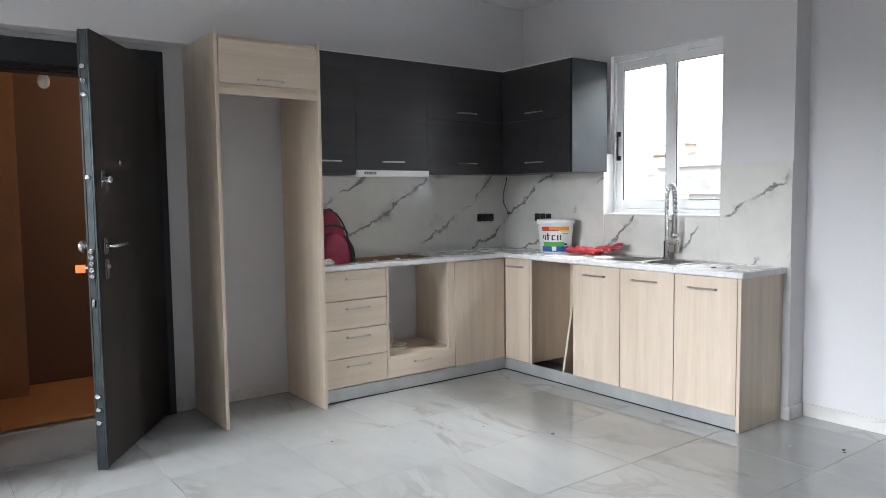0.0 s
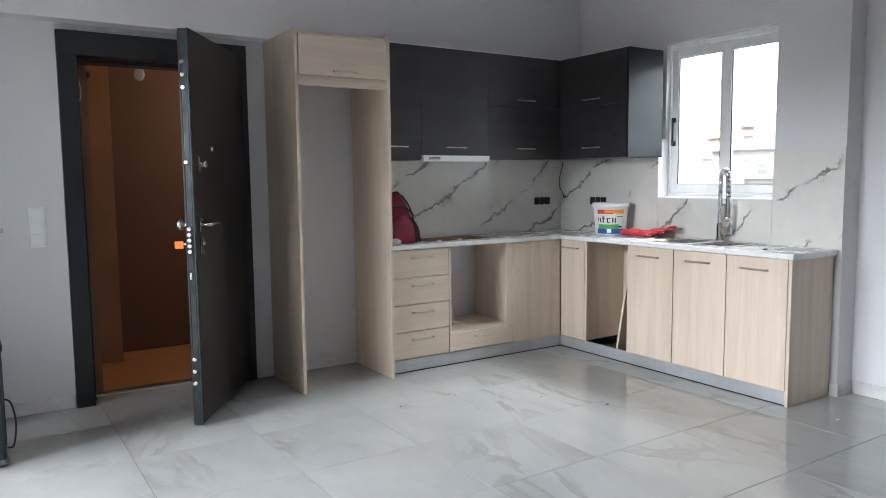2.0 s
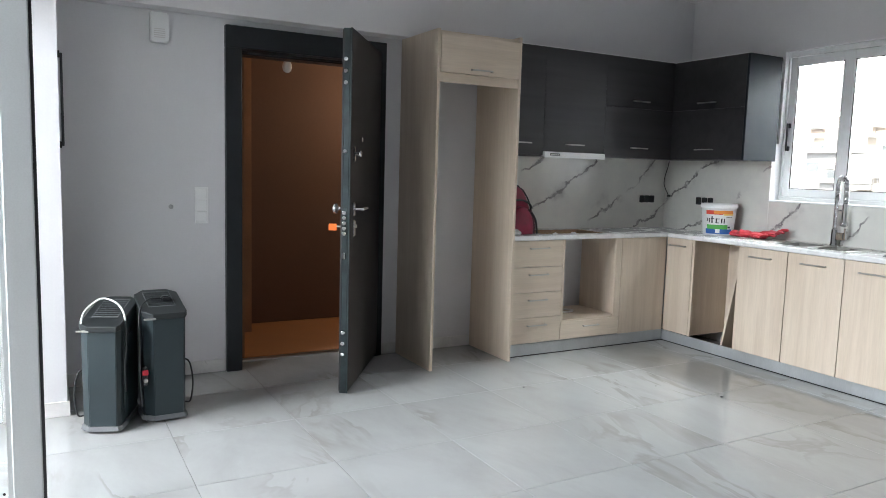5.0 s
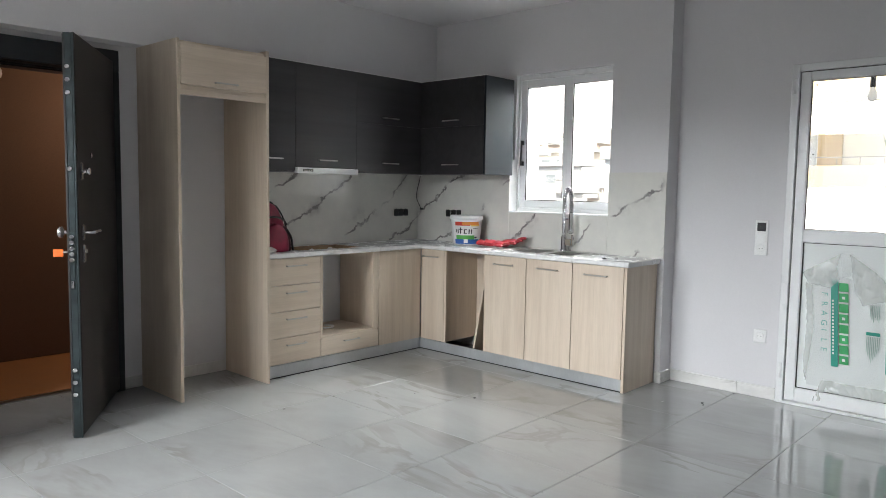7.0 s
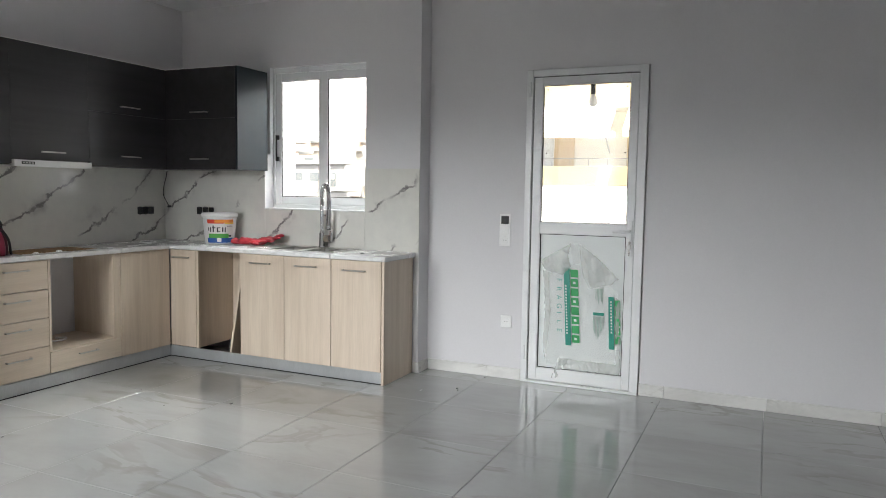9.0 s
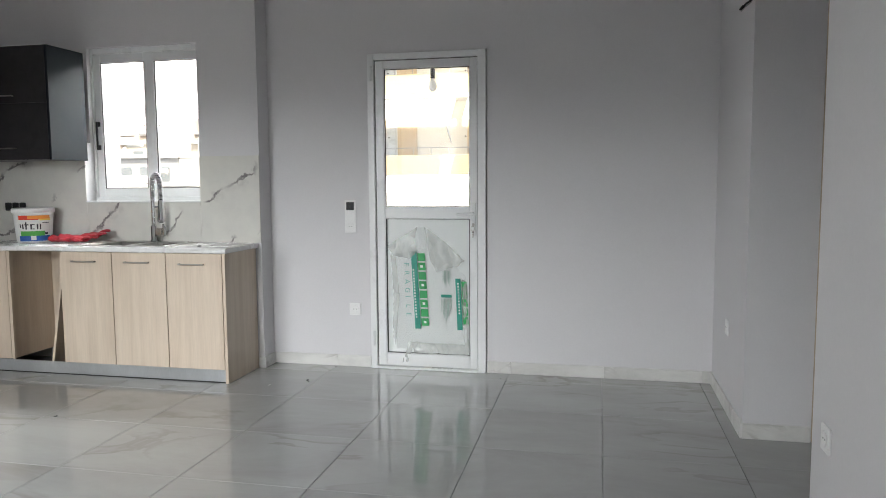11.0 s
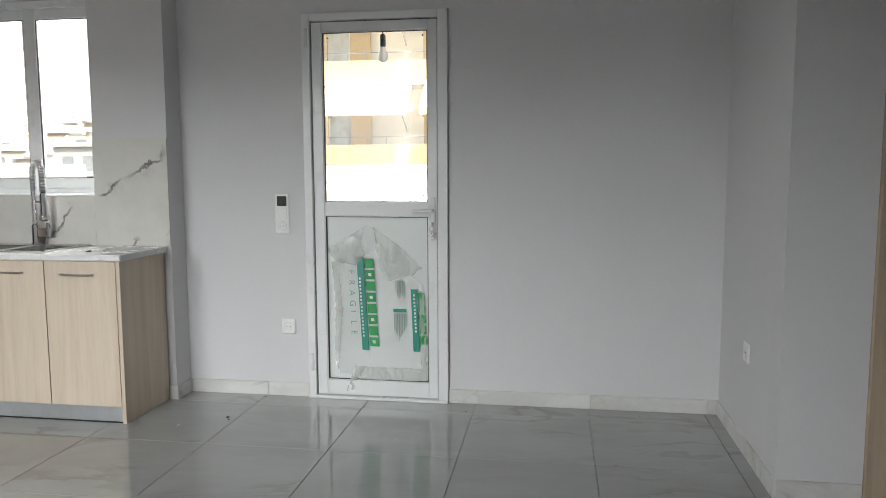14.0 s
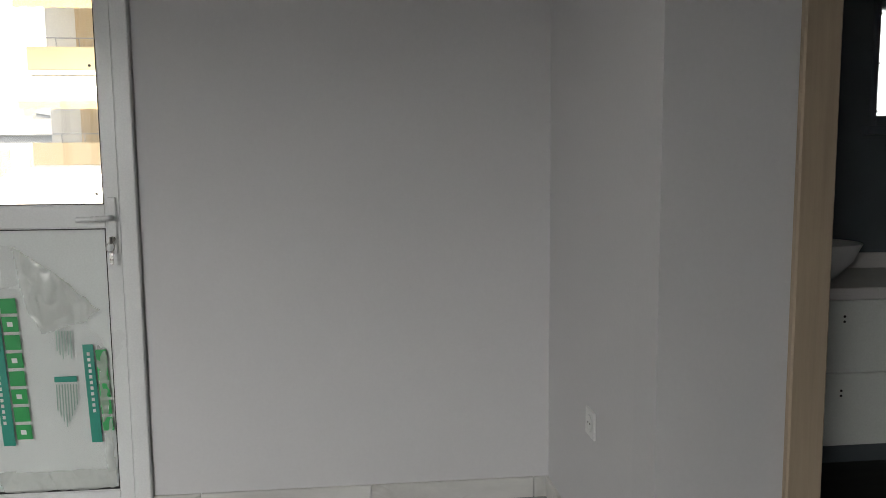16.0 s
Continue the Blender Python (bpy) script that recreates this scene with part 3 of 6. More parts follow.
def side_glazing():
    g = thing("window_2", (-0.97, 4.30, 0), "white framed fixed glazing beside the column", "window", kind="structure")
    part("window_frame", boxes((-0.66, -0.602, 4.20, 4.26, 0, 2.248), (-1.348, -1.29, 4.20, 4.26, 0, 2.248), (-1.29, -0.66, 4.20, 4.26, 0, 0.07), (-1.29, -0.66, 4.20, 4.26, 2.19, 2.248), bevel=0.004), PVC, g)
    p = part("pane", boxes((-1.30, -0.65, 4.226, 4.232, 0.06, 2.20)), GLASS, g)
    p.visible_shadow = False
    part("glass_spacer", lathe([(0.005, 0), (0.005, 0.002)], (-0.75, 4.198, 0.045), 8, axis=1), GASKET, g)


side_glazing()
# Unseen frame; it takes in the southern bay added for light.
w3 = thing("window_3", (-1.45, 3.6, 0), "unseen white frame of the balcony doorway, widened for light", "window", kind="structure")
part("window_frame", boxes((-1.45, -1.36, 4.088, 4.146, 0, 2.298), (-1.45, -1.36, 3.032, 3.07, 0, 2.298), (-1.45, -1.36, 2.052, 2.11, 0, 2.298), (-1.45, -1.36, 2.11, 3.032, 2.24, 2.298), (-1.45, -1.36, 2.11, 3.032, 0, 0.03), (-1.45, -1.36, 3.07, 4.088, 2.24, 2.298), (-1.45, -1.36, 3.07, 4.088, 0, 0.03), bevel=0.004), PVC, w3)

# ---- bathroom doorway ----
d3 = thing("door_3", (3.66, -1.5, 0), "pale oak door lining of the bathroom doorway", "door", kind="structure")
part("casing", boxes((3.567, 3.585, -1.130, -1.040, 0, 2.13), bevel=0.004), JAMB_WOOD, d3)
part("casing", boxes((3.567, 3.585, -1.920, -1.852, 0, 2.13), bevel=0.004), JAMB_WOOD, d3)
part("casing", boxes((3.567, 3.585, -1.852, -1.130, 2.062, 2.13), bevel=0.004), JAMB_WOOD, d3)
part("lining", boxes((3.585, 3.74, -1.085, -1.0415, 0, 2.08), (3.64, 3.70, -1.098, -1.085, 0, 2.06), bevel=0.002), JAMB_WOOD, d3)
part("lining", boxes((3.585, 3.74, -1.919, -1.868, 0, 2.08), (3.64, 3.70, -1.868, -1.852, 0, 2.06), bevel=0.002), JAMB_WOOD, d3)
part("lining", boxes((3.585, 3.74, -1.868, -1.092, 2.038, 2.08), bevel=0.002), JAMB_WOOD, d3)


# ---- kitchen cabinets ----
FY, FX = 4.240, 4.005       # fronts of the base units along the kitchen wall and under the window
TOP0, TOP1 = 0.850, 0.884   # worktop


def bar_handle(parent, axis, along, face, z, length=0.16):
    """A slim bow handle: axis 0 stands on a face at y, axis 1 on a face at x."""
    h, out = length / 2, 0.024
    if axis == 0:
        b = boxes((along - h, along + h, face - out, face - out + 0.006, z - 0.005, z + 0.005), (along - h, along - h + 0.010, face - out + 0.006, face, z - 0.005, z + 0.005),
                  (along + h - 0.010, along + h, face - out + 0.006, face, z - 0.005, z + 0.005), bevel=0.0015)
    else:
        b = boxes((face - out, face - out + 0.006, along - h, along + h, z - 0.005, z + 0.005), (face - out + 0.006, face, along - h, along - h + 0.010, z - 0.005, z + 0.005),
                  (face - out + 0.006, face, along + h - 0.010, along + h, z - 0.005, z + 0.005), bevel=0.0015)
    part("handle", b, NICKEL, parent, "satin metal bow handle")


def front_north(parent, name, x0, x1, z0, z1, mat=None, face=FY, handle=None, length=0.16):
    g = 0.0006 if mat is DARK else 0.0015
    f = part(name, boxes((x0 + g, x1 - g, face, face + 0.018, z0 + g, z1 - g), bevel=g * 0.8), mat or OAK_FLAT, parent)
    if handle:
        bar_handle(f, 0, (x0 + x1) / 2 if handle is True else handle[0], face, z1 - 0.05 if handle is True else handle[1], length)
    return f


def front_east(parent, name, y0, y1, z0, z1, mat=None, face=FX, handle=None, length=0.18):
    g = 0.0006 if mat is DARK else 0.0015
    f = part(name, boxes((face, face + 0.018, y0 + g, y1 - g, z0 + g, z1 - g), bevel=g * 0.8), mat or OAK, parent)
    if handle:
        bar_handle(f, 1, (y0 + y1) / 2 if handle is True else handle[0], face, z1 - 0.055 if handle is True else handle[1], length)
    return f


# tall housing for the fridge
fr = thing("fridge_housing", (2.148, 4.45, 0), "tall pale oak fridge housing, empty, against the wall", "cabinet")
part("side_panel", boxes((1.825, 1.845, 4.170, 4.705, 0, 2.225), bevel=0.0012), OAK, fr)
part("side_panel", boxes((2.450, 2.470, 4.170, 4.705, 0, 2.235), bevel=0.0012), OAK, fr)
part("shelf", boxes((1.845, 2.450, 4.205, 4.70, 1.99, 2.006), bevel=0.0012), OAK_FLAT, fr)
part("rail", boxes((1.845, 2.450, 4.178, 4.196, 1.895, 1.93), bevel=0.0012), OAK_FLAT, fr)
part("top_panel", boxes((1.845, 2.450, 4.19, 4.70, 2.200, 2.218), bevel=0.0012), OAK_FLAT, fr)
part("back_panel", boxes((1.845, 2.450, 4.690, 4.70, 2.007, 2.199)), CARCASS, fr)
part("rail", boxes((1.845, 2.450, 4.186, 4.204, 1.93, 1.955)), OAK_FLAT, fr)
front_north(fr, "flap", 1.847, 2.448, 1.955, 2.197, face=4.166, handle=(2.15, 1.985), length=0.16)
lamp_socket = thing("wall_socket", (1.925, 4.715, 1.72), "white wall socket inside the fridge niche", "socket")
part("plate", boxes((1.888, 1.968, 4.708, 4.72, 1.68, 1.76), bevel=0.004), PLASTIC_W, lamp_socket)
part("socket_face", lathe([(0.026, 0), (0.026, -0.004), (0.02, -0.004), (0.02, 0.006)], (1.928, 4.708, 1.72), 18, axis=1), PLASTIC_W, lamp_socket)

# drawer unit
dr = thing("drawer_unit", (2.71, 4.45, 0), "pale oak base unit with four drawers", "cabinet")
part("carcass", boxes((2.472, 2.490, 4.26, 4.70, 0.09, TOP0), (2.939, 2.957, 4.26, 4.70, 0.09, TOP0), (2.490, 2.939, 4.26, 4.70, 0.09, 0.108), (2.490, 2.939, 4.69, 4.70, 0.108, TOP0)), CARCASS, dr)
for z0, z1 in ((0.655, 0.846), (0.469, 0.654), (0.283, 0.468), (0.097, 0.282)):
    front_north(dr, "drawer_front", 2.472, 2.956, z0, z1, handle=(2.735, z1 - 0.055), length=0.17)

# oven housing
ov = thing("oven_housing", (3.24, 4.45, 0), "pale oak oven housing, empty, with a drawer below", "cabinet")
part("side_panel", boxes((2.958, 2.976, 4.242, 4.70, 0.236, TOP0)), OAK, ov)
part("side_panel", boxes((3.470, 3.530, 4.242, 4.262, 0.236, TOP0), (3.512, 3.530, 4.262, 4.70, 0.09, TOP0)), OAK, ov)
part("shelf", boxes((2.976, 3.512, 4.246, 4.70, 0.225, 0.243)), OAK_FLAT, ov)
part("base", boxes((2.958, 3.512, 4.262, 4.70, 0.09, 0.108)), CARCASS, ov)
front_north(ov, "drawer_front", 2.958, 3.530, 0.097, 0.232, handle=(3.245, 0.188), length=0.15)

# corner units
cu = thing("corner_unit", (3.99, 4.48, 0), "pale oak corner base unit with a plain filler door", "cabinet")
front_north(cu, "filler_panel", 3.532, 4.001, 0.092, 0.847, OAK)
part("carcass", boxes((4.04, 4.43, 3.975, 3.993, 0.09, TOP0), (3.532, 3.55, 4.262, 4.70, 0.09, TOP0), (3.55, 4.43, 4.262, 4.70, 0.09, 0.108), (3.55, 4.43, 4.69, 4.70, 0.108, TOP0)), OAK, cu)
front_east(cu, "door", 3.978, 4.236, 0.092, 0.847, handle=(4.125, 0.788), length=0.17)
part("edge_post", boxes((4.007, 4.025, 3.955, 3.9765, 0.092, TOP0)), OAK, cu)

# opening for the dishwasher, with a loose board leaning in it
# Added sheet that blackens the floor inside the opening.
solid("floor_sheet", boxes((4.07, 4.43, 3.575, 3.953, 0.0, 0.004), bevel=0.001), PLASTIC_B, (4.25, 3.76, 0.0), "added black sheet darkening the floor of the empty opening", "sheet")
lb = prism([(3.700, 0.006), (3.718, 0.006), (3.575, 0.820), (3.557, 0.820)], 0, 4.062, 4.40, 0.001)
solid("loose_board", lb, OAK, (4.25, 3.63, 0.006), "loose pale oak board leaning inside the opening", "board")

# sink units
su = thing("sink_unit", (4.24, 3.15, 0), "pale oak sink base unit with two doors", "cabinet")
part("carcass", boxes((4.04, 4.43, 3.535, 3.553, 0.09, TOP0), (4.04, 4.43, 2.758, 2.776, 0.09, TOP0), (4.04, 4.43, 2.776, 3.535, 0.09, 0.108), (4.42, 4.43, 2.776, 3.535, 0.108, TOP0)), OAK, su)
part("back_board", boxes((4.418, 4.430, 3.556, 3.972, 0.006, TOP0)), OAK, su)
front_east(su, "door", 3.157, 3.553, 0.087, 0.847, handle=(3.365, 0.783))
front_east(su, "door", 2.758, 3.155, 0.087, 0.847, handle=(2.965, 0.783))
eu = thing("end_unit", (4.24, 2.55, 0), "pale oak end base unit with one door", "cabinet")
part("carcass", boxes((4.04, 4.43, 2.738, 2.756, 0.09, TOP0), (4.04, 4.43, 2.353, 2.738, 0.09, 0.108), (4.42, 4.43, 2.353, 2.738, 0.108, TOP0)), OAK, eu)
front_east(eu, "door", 2.356, 2.756, 0.087, 0.847, handle=(2.567, 0.777))
part("end_panel", boxes((4.003, 4.432, 2.332, 2.353, 0, TOP0), bevel=0.0012), OAK, eu)

# plinths
pn = thing("plinth", (3.2, 4.27, 0), "brushed aluminium plinth under the drawer run", "plinth")
part("plinth_board", boxes((2.472, 4.016, 4.254, 4.268, 0.005, 0.091), bevel=0.002), PLINTH, pn)
part("seal", boxes((2.472, 4.014, 4.250, 4.262, 0.0, 0.006)), GASKET, pn)
pe = thing("plinth", (4.04, 3.3, 0), "brushed aluminium plinth under the sink run", "plinth")
part("plinth_board", boxes((4.019, 4.033, 2.354, 4.268, 0.005, 0.0855), bevel=0.002), PLINTH, pe)
part("seal", boxes((4.015, 4.027, 2.354, 4.25, 0.0, 0.006)), GASKET, pe)

# worktop, with the hob cut-out left open
HX0, HX1, HY0, HY1 = 2.84, 3.42, 4.315, 4.655
wt = thing("worktop", (3.6, 4.3, TOP0), "white marble-look worktop in an L, with an open hob cut-out", "worktop")
fy, fx = 4.222, 3.985
part("top_board", boxes((2.471, HX0, fy, 4.711, TOP0, TOP1), (HX1, 3.52, fy, 4.711, TOP0, TOP1), (HX0, HX1, fy, HY0, TOP0, TOP1), (HX0, HX1, HY1, 4.711, TOP0, TOP1)), WORKTOP, wt)
part("top_board", boxes((3.523, 4.431, fy, 4.711, TOP0, TOP1), (fx, 4.431, 4.17, fy, TOP0, TOP1)), WORKTOP, wt)
SX0, SX1, SY0, SY1 = 4.06, 4.40, 2.80, 3.50   # sink cut-out
part("top_board", boxes((fx, SX0, 2.752, 4.167, TOP0, TOP1), (SX1, 4.431, 2.752, 4.167, TOP0, TOP1), (SX0, SX1, SY1, 4.167, TOP0, TOP1), (SX0, SX1, 2.752, SY0, TOP0, TOP1)), WORKTOP, wt)
part("top_board", boxes((fx, 4.431, 2.312, 2.749, TOP0, TOP1), bevel=0.002), WORKTOP, wt)
CHIP = surface("raw_chipboard", (0.36, 0.235, 0.13), 0.9, vary=0.2, scale=30, grain=0.2, grain_scale=300, bump=0.5)
part("cut_edge", boxes((HX0, HX0 + 0.003, HY0, HY1, TOP0 + 0.001, TOP1 - 0.001), (HX1 - 0.003, HX1, HY0, HY1, TOP0 + 0.001, TOP1 - 0.001),
                       (HX0, HX1, HY1 - 0.003, HY1, TOP0 + 0.001, TOP1 - 0.001), (HX0, HX1, HY0, HY0 + 0.003, TOP0 + 0.001, TOP1 - 0.001)), CHIP, wt, "raw brown chipboard edge of the cut-out")
part("front_edge", prism([(fy, TOP0), (fy - 0.008, TOP0 + 0.006), (fy - 0.008, TOP1 - 0.008), (fy, TOP1)], 0, 2.471, 3.520), WORKTOP, wt)
part("front_edge", prism([(fy, TOP0), (fy - 0.008, TOP0 + 0.006), (fy - 0.008, TOP1 - 0.008), (fy, TOP1)], 0, 3.523, 3.977), WORKTOP, wt)
for ya, yb in ((2.312, 2.749), (2.752, 4.167), (4.170, 4.216)):
    part("front_edge", prism([(fx, TOP0), (fx - 0.008, TOP0 + 0.006), (fx - 0.008, TOP1 - 0.008), (fx, TOP1)], 1, ya, yb), WORKTOP, wt)

# wall units
WZ0, WZ1, WYF, WXF = 1.468, 2.232, 4.334, 4.078


def wall_unit_north(x0, x1, label, flaps, handles, z0=WZ0):
    u = thing("wall_unit", ((x0 + x1) / 2, 4.53, z0), label, "cabinet", "dark wall units")
    part("carcass", boxes((x0 + 0.001, x1 - 0.001, WYF + 0.019, 4.579, z0, WZ1)), DARK, u)
    part("top_trim", boxes((x0, x1, WYF + 0.002, WYF + 0.02, WZ1, WZ1 + 0.006)), PLASTIC_W, u)
    part("back_rail", boxes((x0 + 0.02, x1 - 0.02, 4.579, 4.711, 1.80, 1.88)), DARK, u)
    for (a, b), h in zip(flaps, handles):
        front_north(u, "flap" if x1 - x0 > 0.5 else "door", x0, x1, a, b, DARK, WYF, ((x0 + x1) / 2 if x0 > 2.5 else 2.60, h), 0.17)


wall_unit_north(2.471, 2.800, "dark laminate wall unit with one door", [(1.462, WZ1)], [1.545], 1.455)
wall_unit_north(2.800, 3.372, "dark laminate wall unit over the extractor hood", [(1.492, WZ1)], [1.545], 1.490)
wall_unit_north(3.372, 4.076, "dark laminate wall unit with two lift-up flaps", [(WZ0, 1.851), (1.851, WZ1)], [1.545, 1.905])
ue = thing("wall_unit", (4.26, 3.98, WZ0), "dark laminate wall unit beside the window, two flaps", "cabinet", "dark wall units")
part("carcass", boxes((WXF + 0.019, 4.431, 3.650, 4.579, WZ0, WZ1)), DARK, ue)
part("top_trim", boxes((WXF + 0.002, WXF + 0.02, 3.632, 4.334, WZ1, WZ1 + 0.006)), PLASTIC_W, ue)
GREY_END = surface("dark_grey_satin_panel", (0.015, 0.020, 0.025), 0.65, vary=0.08)
GREY_END.node_tree.nodes["Principled BSDF"].inputs["Specular IOR Level"].default_value = 0.2
part("end_panel", boxes((WXF + 0.001, 4.434, 3.630, 3.649, WZ0 - 0.002, WZ1), bevel=0.001), GREY_END, ue, "dark grey satin end panel")
for (a, b), h in zip([(WZ0, 1.851), (1.851, WZ1)], [1.545, 1.900]):
    front_east(ue, "flap", 3.650, 4.331, a, b, DARK, WXF, (3.99, h), 0.17)

# extractor hood
hood = thing("extractor_hood", (3.086, 4.45, 1.45), "slim white pull-out extractor hood under the dark units", "hood")
part("body", boxes((2.803, 3.370, 4.345, 4.70, 1.455, 1.489)), STEEL, hood)
fp = part("front_strip", boxes((2.802, 3.371, 4.312, 4.345, 1.446, 1.488), bevel=0.002), PLASTIC_W, hood, "white front strip")
part("button_plate", boxes((2.85, 2.94, 4.310, 4.3125, 1.460, 1.477)), PLASTIC_B, fp)
for k in range(4):
    part("button", boxes((2.857 + k * 0.020, 2.870 + k * 0.020, 4.308, 4.3105, 1.464, 1.473)), NICKEL, fp)

# splashback panels
sb = structure("splashback_north", boxes((2.471, 4.44, 4.712, 4.72, TOP1, 1.60)), SPLASH, "marble-look splashback panel behind the worktop", "splashback")
se = structure("splashback_window", boxes((4.432, 4.44, 2.29, 2.740, TOP1, 1.487)), SPLASH, "marble-look splashback panel beside the window", "splashback")
part("splashback_panel", boxes((4.432, 4.44, 2.742, 3.655, TOP1, 1.164)), SPLASH, se)
part("splashback_panel", boxes((4.432, 4.44, 3.657, 4.711, TOP1, 1.60)), SPLASH, se)


# ---- sink, tap and things on the worktop ----
def sink():
    s = thing("sink", (4.23, 3.15, TOP1), "brushed steel double sink set into the worktop", "sink")
    x0, x1, y0, y1, z = 4.045, 4.412, 2.770, 3.520, TOP1
    bowls = [(4.075, 4.355, 2.815, 3.040), (4.075, 4.355, 3.100, 3.325)]
    rim = [(x0, 4.075, y0, y1), (4.355, x1, y0, y1), (4.075, 4.355, y0, 2.815), (4.075, 4.355, 3.040, 3.100), (4.075, 4.355, 3.325, y1)]
    part("rim", boxes(*[(a, b, c, d, z, z + 0.0045) for a, b, c, d in rim]), STEEL, s)
    part("rim_lip", boxes((x0 - 0.003, x0, y0, y1, z, z + 0.006), (x1, x1 + 0.003, y0, y1, z, z + 0.006), (x0, x1, y0 - 0.003, y0, z, z + 0.006), (x0, x1, y1, y1 + 0.003, z, z + 0.006)), STEEL, s)
    for a, b, c, d in bowls:
        bowl = part("bowl", boxes((a, a + 0.002, c, d, z - 0.15, z + 0.004), (b - 0.002, b, c, d, z - 0.15, z + 0.004), (a, b, c, c + 0.002, z - 0.15, z + 0.004), (a, b, d - 0.002, d, z - 0.15, z + 0.004), (a, b, c, d, z - 0.152, z - 0.15)), STEEL, s)
        part("drain", lathe([(0.04, 0), (0.04, 0.003), (0.03, 0.004), (0.012, 0.001)], ((a + b) / 2, (c + d) / 2, z - 0.15), 20), CHROME, bowl)
    for k in range(5):
        part("drainer_rib", boxes((4.10, 4.34, 3.365 + k * 0.028, 3.372 + k * 0.028, z + 0.0045, z + 0.0065), bevel=0.001), STEEL, s)


sink()


def spring_tap():
    bx, by, z = 4.385, 3.085, TOP1 + 0.005
    t = thing("kitchen_tap", (bx, by, z), "chrome kitchen tap with a coiled spring hose", "tap")
    part("base", lathe([(0.028, 0), (0.028, 0.008), (0.022, 0.012), (0.022, 0.11), (0.018, 0.116)], (bx, by, z), 20), CHROME, t)
    lev = part("mixer_block", boxes((bx - 0.018, bx + 0.018, by - 0.075, by - 0.018, z + 0.045, z + 0.095), bevel=0.006, seg=2), CHROME, t)
    part("lever", boxes((bx - 0.012, bx + 0.012, by - 0.088, by - 0.070, z + 0.045, z + 0.125), bevel=0.004), CHROME, lev)
    part("riser", tube([(bx, by, z + 0.11), (bx, by, z + 0.20), (bx, by, z + 0.305)], 0.0155, 12, 3), CHROME, t)
    part("collar", lathe([(0.015, 0), (0.015, 0.035), (0.012, 0.04)], (bx, by, z + 0.275), 16), CHROME, t)
    ex, ey = bx - 0.025, by - 0.078
    arc = [(bx, by, z + 0.31)]
    for i in range(1, 12):
        a = math.pi * i / 12
        k = (1 - math.cos(a)) / 2
        arc.append((bx + (ex - bx) * k, by + (ey - by) * k, z + 0.415 + 0.075 * math.sin(a) - 0.02))
    arc += [(ex, ey, z + 0.38), (ex, ey, z + 0.30)]
    part("hose", tube(arc, 0.0090, 8, 3), PLASTIC_B, t)
    pts, n = [], 46
    line = [Vector(p) for p in arc]
    length = [0.0]
    for a, b in zip(line, line[1:]):
        length.append(length[-1] + (b - a).length)
    for i in range(n * 8 + 1):
        d = length[-1] * i / (n * 8)
        k = max(j for j in range(len(length)) if length[j] <= d + 1e-9)
        k = min(k, len(line) - 2)
        f = (d - length[k]) / max(1e-6, length[k + 1] - length[k])
        p, way = line[k].lerp(line[k + 1], f), (line[k + 1] - line[k]).normalized()
        side = way.cross(Vector((0.95, 0.30, 0.0))).normalized()
        up = way.cross(side)
        a = 2 * math.pi * i / 8
        pts.append(p + 0.0165 * (side * math.cos(a) + up * math.sin(a)))
    part("spring", tube(pts, 0.0034, 5, 1), CHROME, t, "coiled bright steel spring")
    head = part("spray_head", lathe([(0.012, 0.30), (0.019, 0.285), (0.020, 0.18), (0.026, 0.165), (0.026, 0.145), (0.018, 0.14)], (ex, ey, z), 18), CHROME, t)
    part("spray_face", lathe([(0.016, 0.1385), (0.012, 0.136)], (ex, ey, z), 16), PLASTIC_B, head)
    part("holder_arm", tube([(bx, by, z + 0.245), (bx - 0.012, by - 0.04, z + 0.245), (ex, ey, z + 0.245)], 0.006, 8, 3), CHROME, t)
    part("holder_ring", lathe([(0.019, 0.236), (0.019, 0.254)], (ex, ey, z), 18), CHROME, t)


spring_tap()


def arc_band(cx, cy, a0, a1, r0, r1, z0, z1, out=0.0008, n=10):
    """A strip round a cone, from angle a0 to a1, between two heights."""
    bm = bmesh.new()
    rows = []
    for i in range(n + 1):
        a = a0 + (a1 - a0) * i / n
        rows.append([bm.verts.new((cx + (r + out) * math.cos(a), cy + (r + out) * math.sin(a), z)) for r, z in ((r0, z0), (r1, z1))])
    for p, q in zip(rows, rows[1:]):
        bm.faces.new((p[0], q[0], q[1], p[1]))
    for f in bm.faces:
        f.smooth = True
    return bm


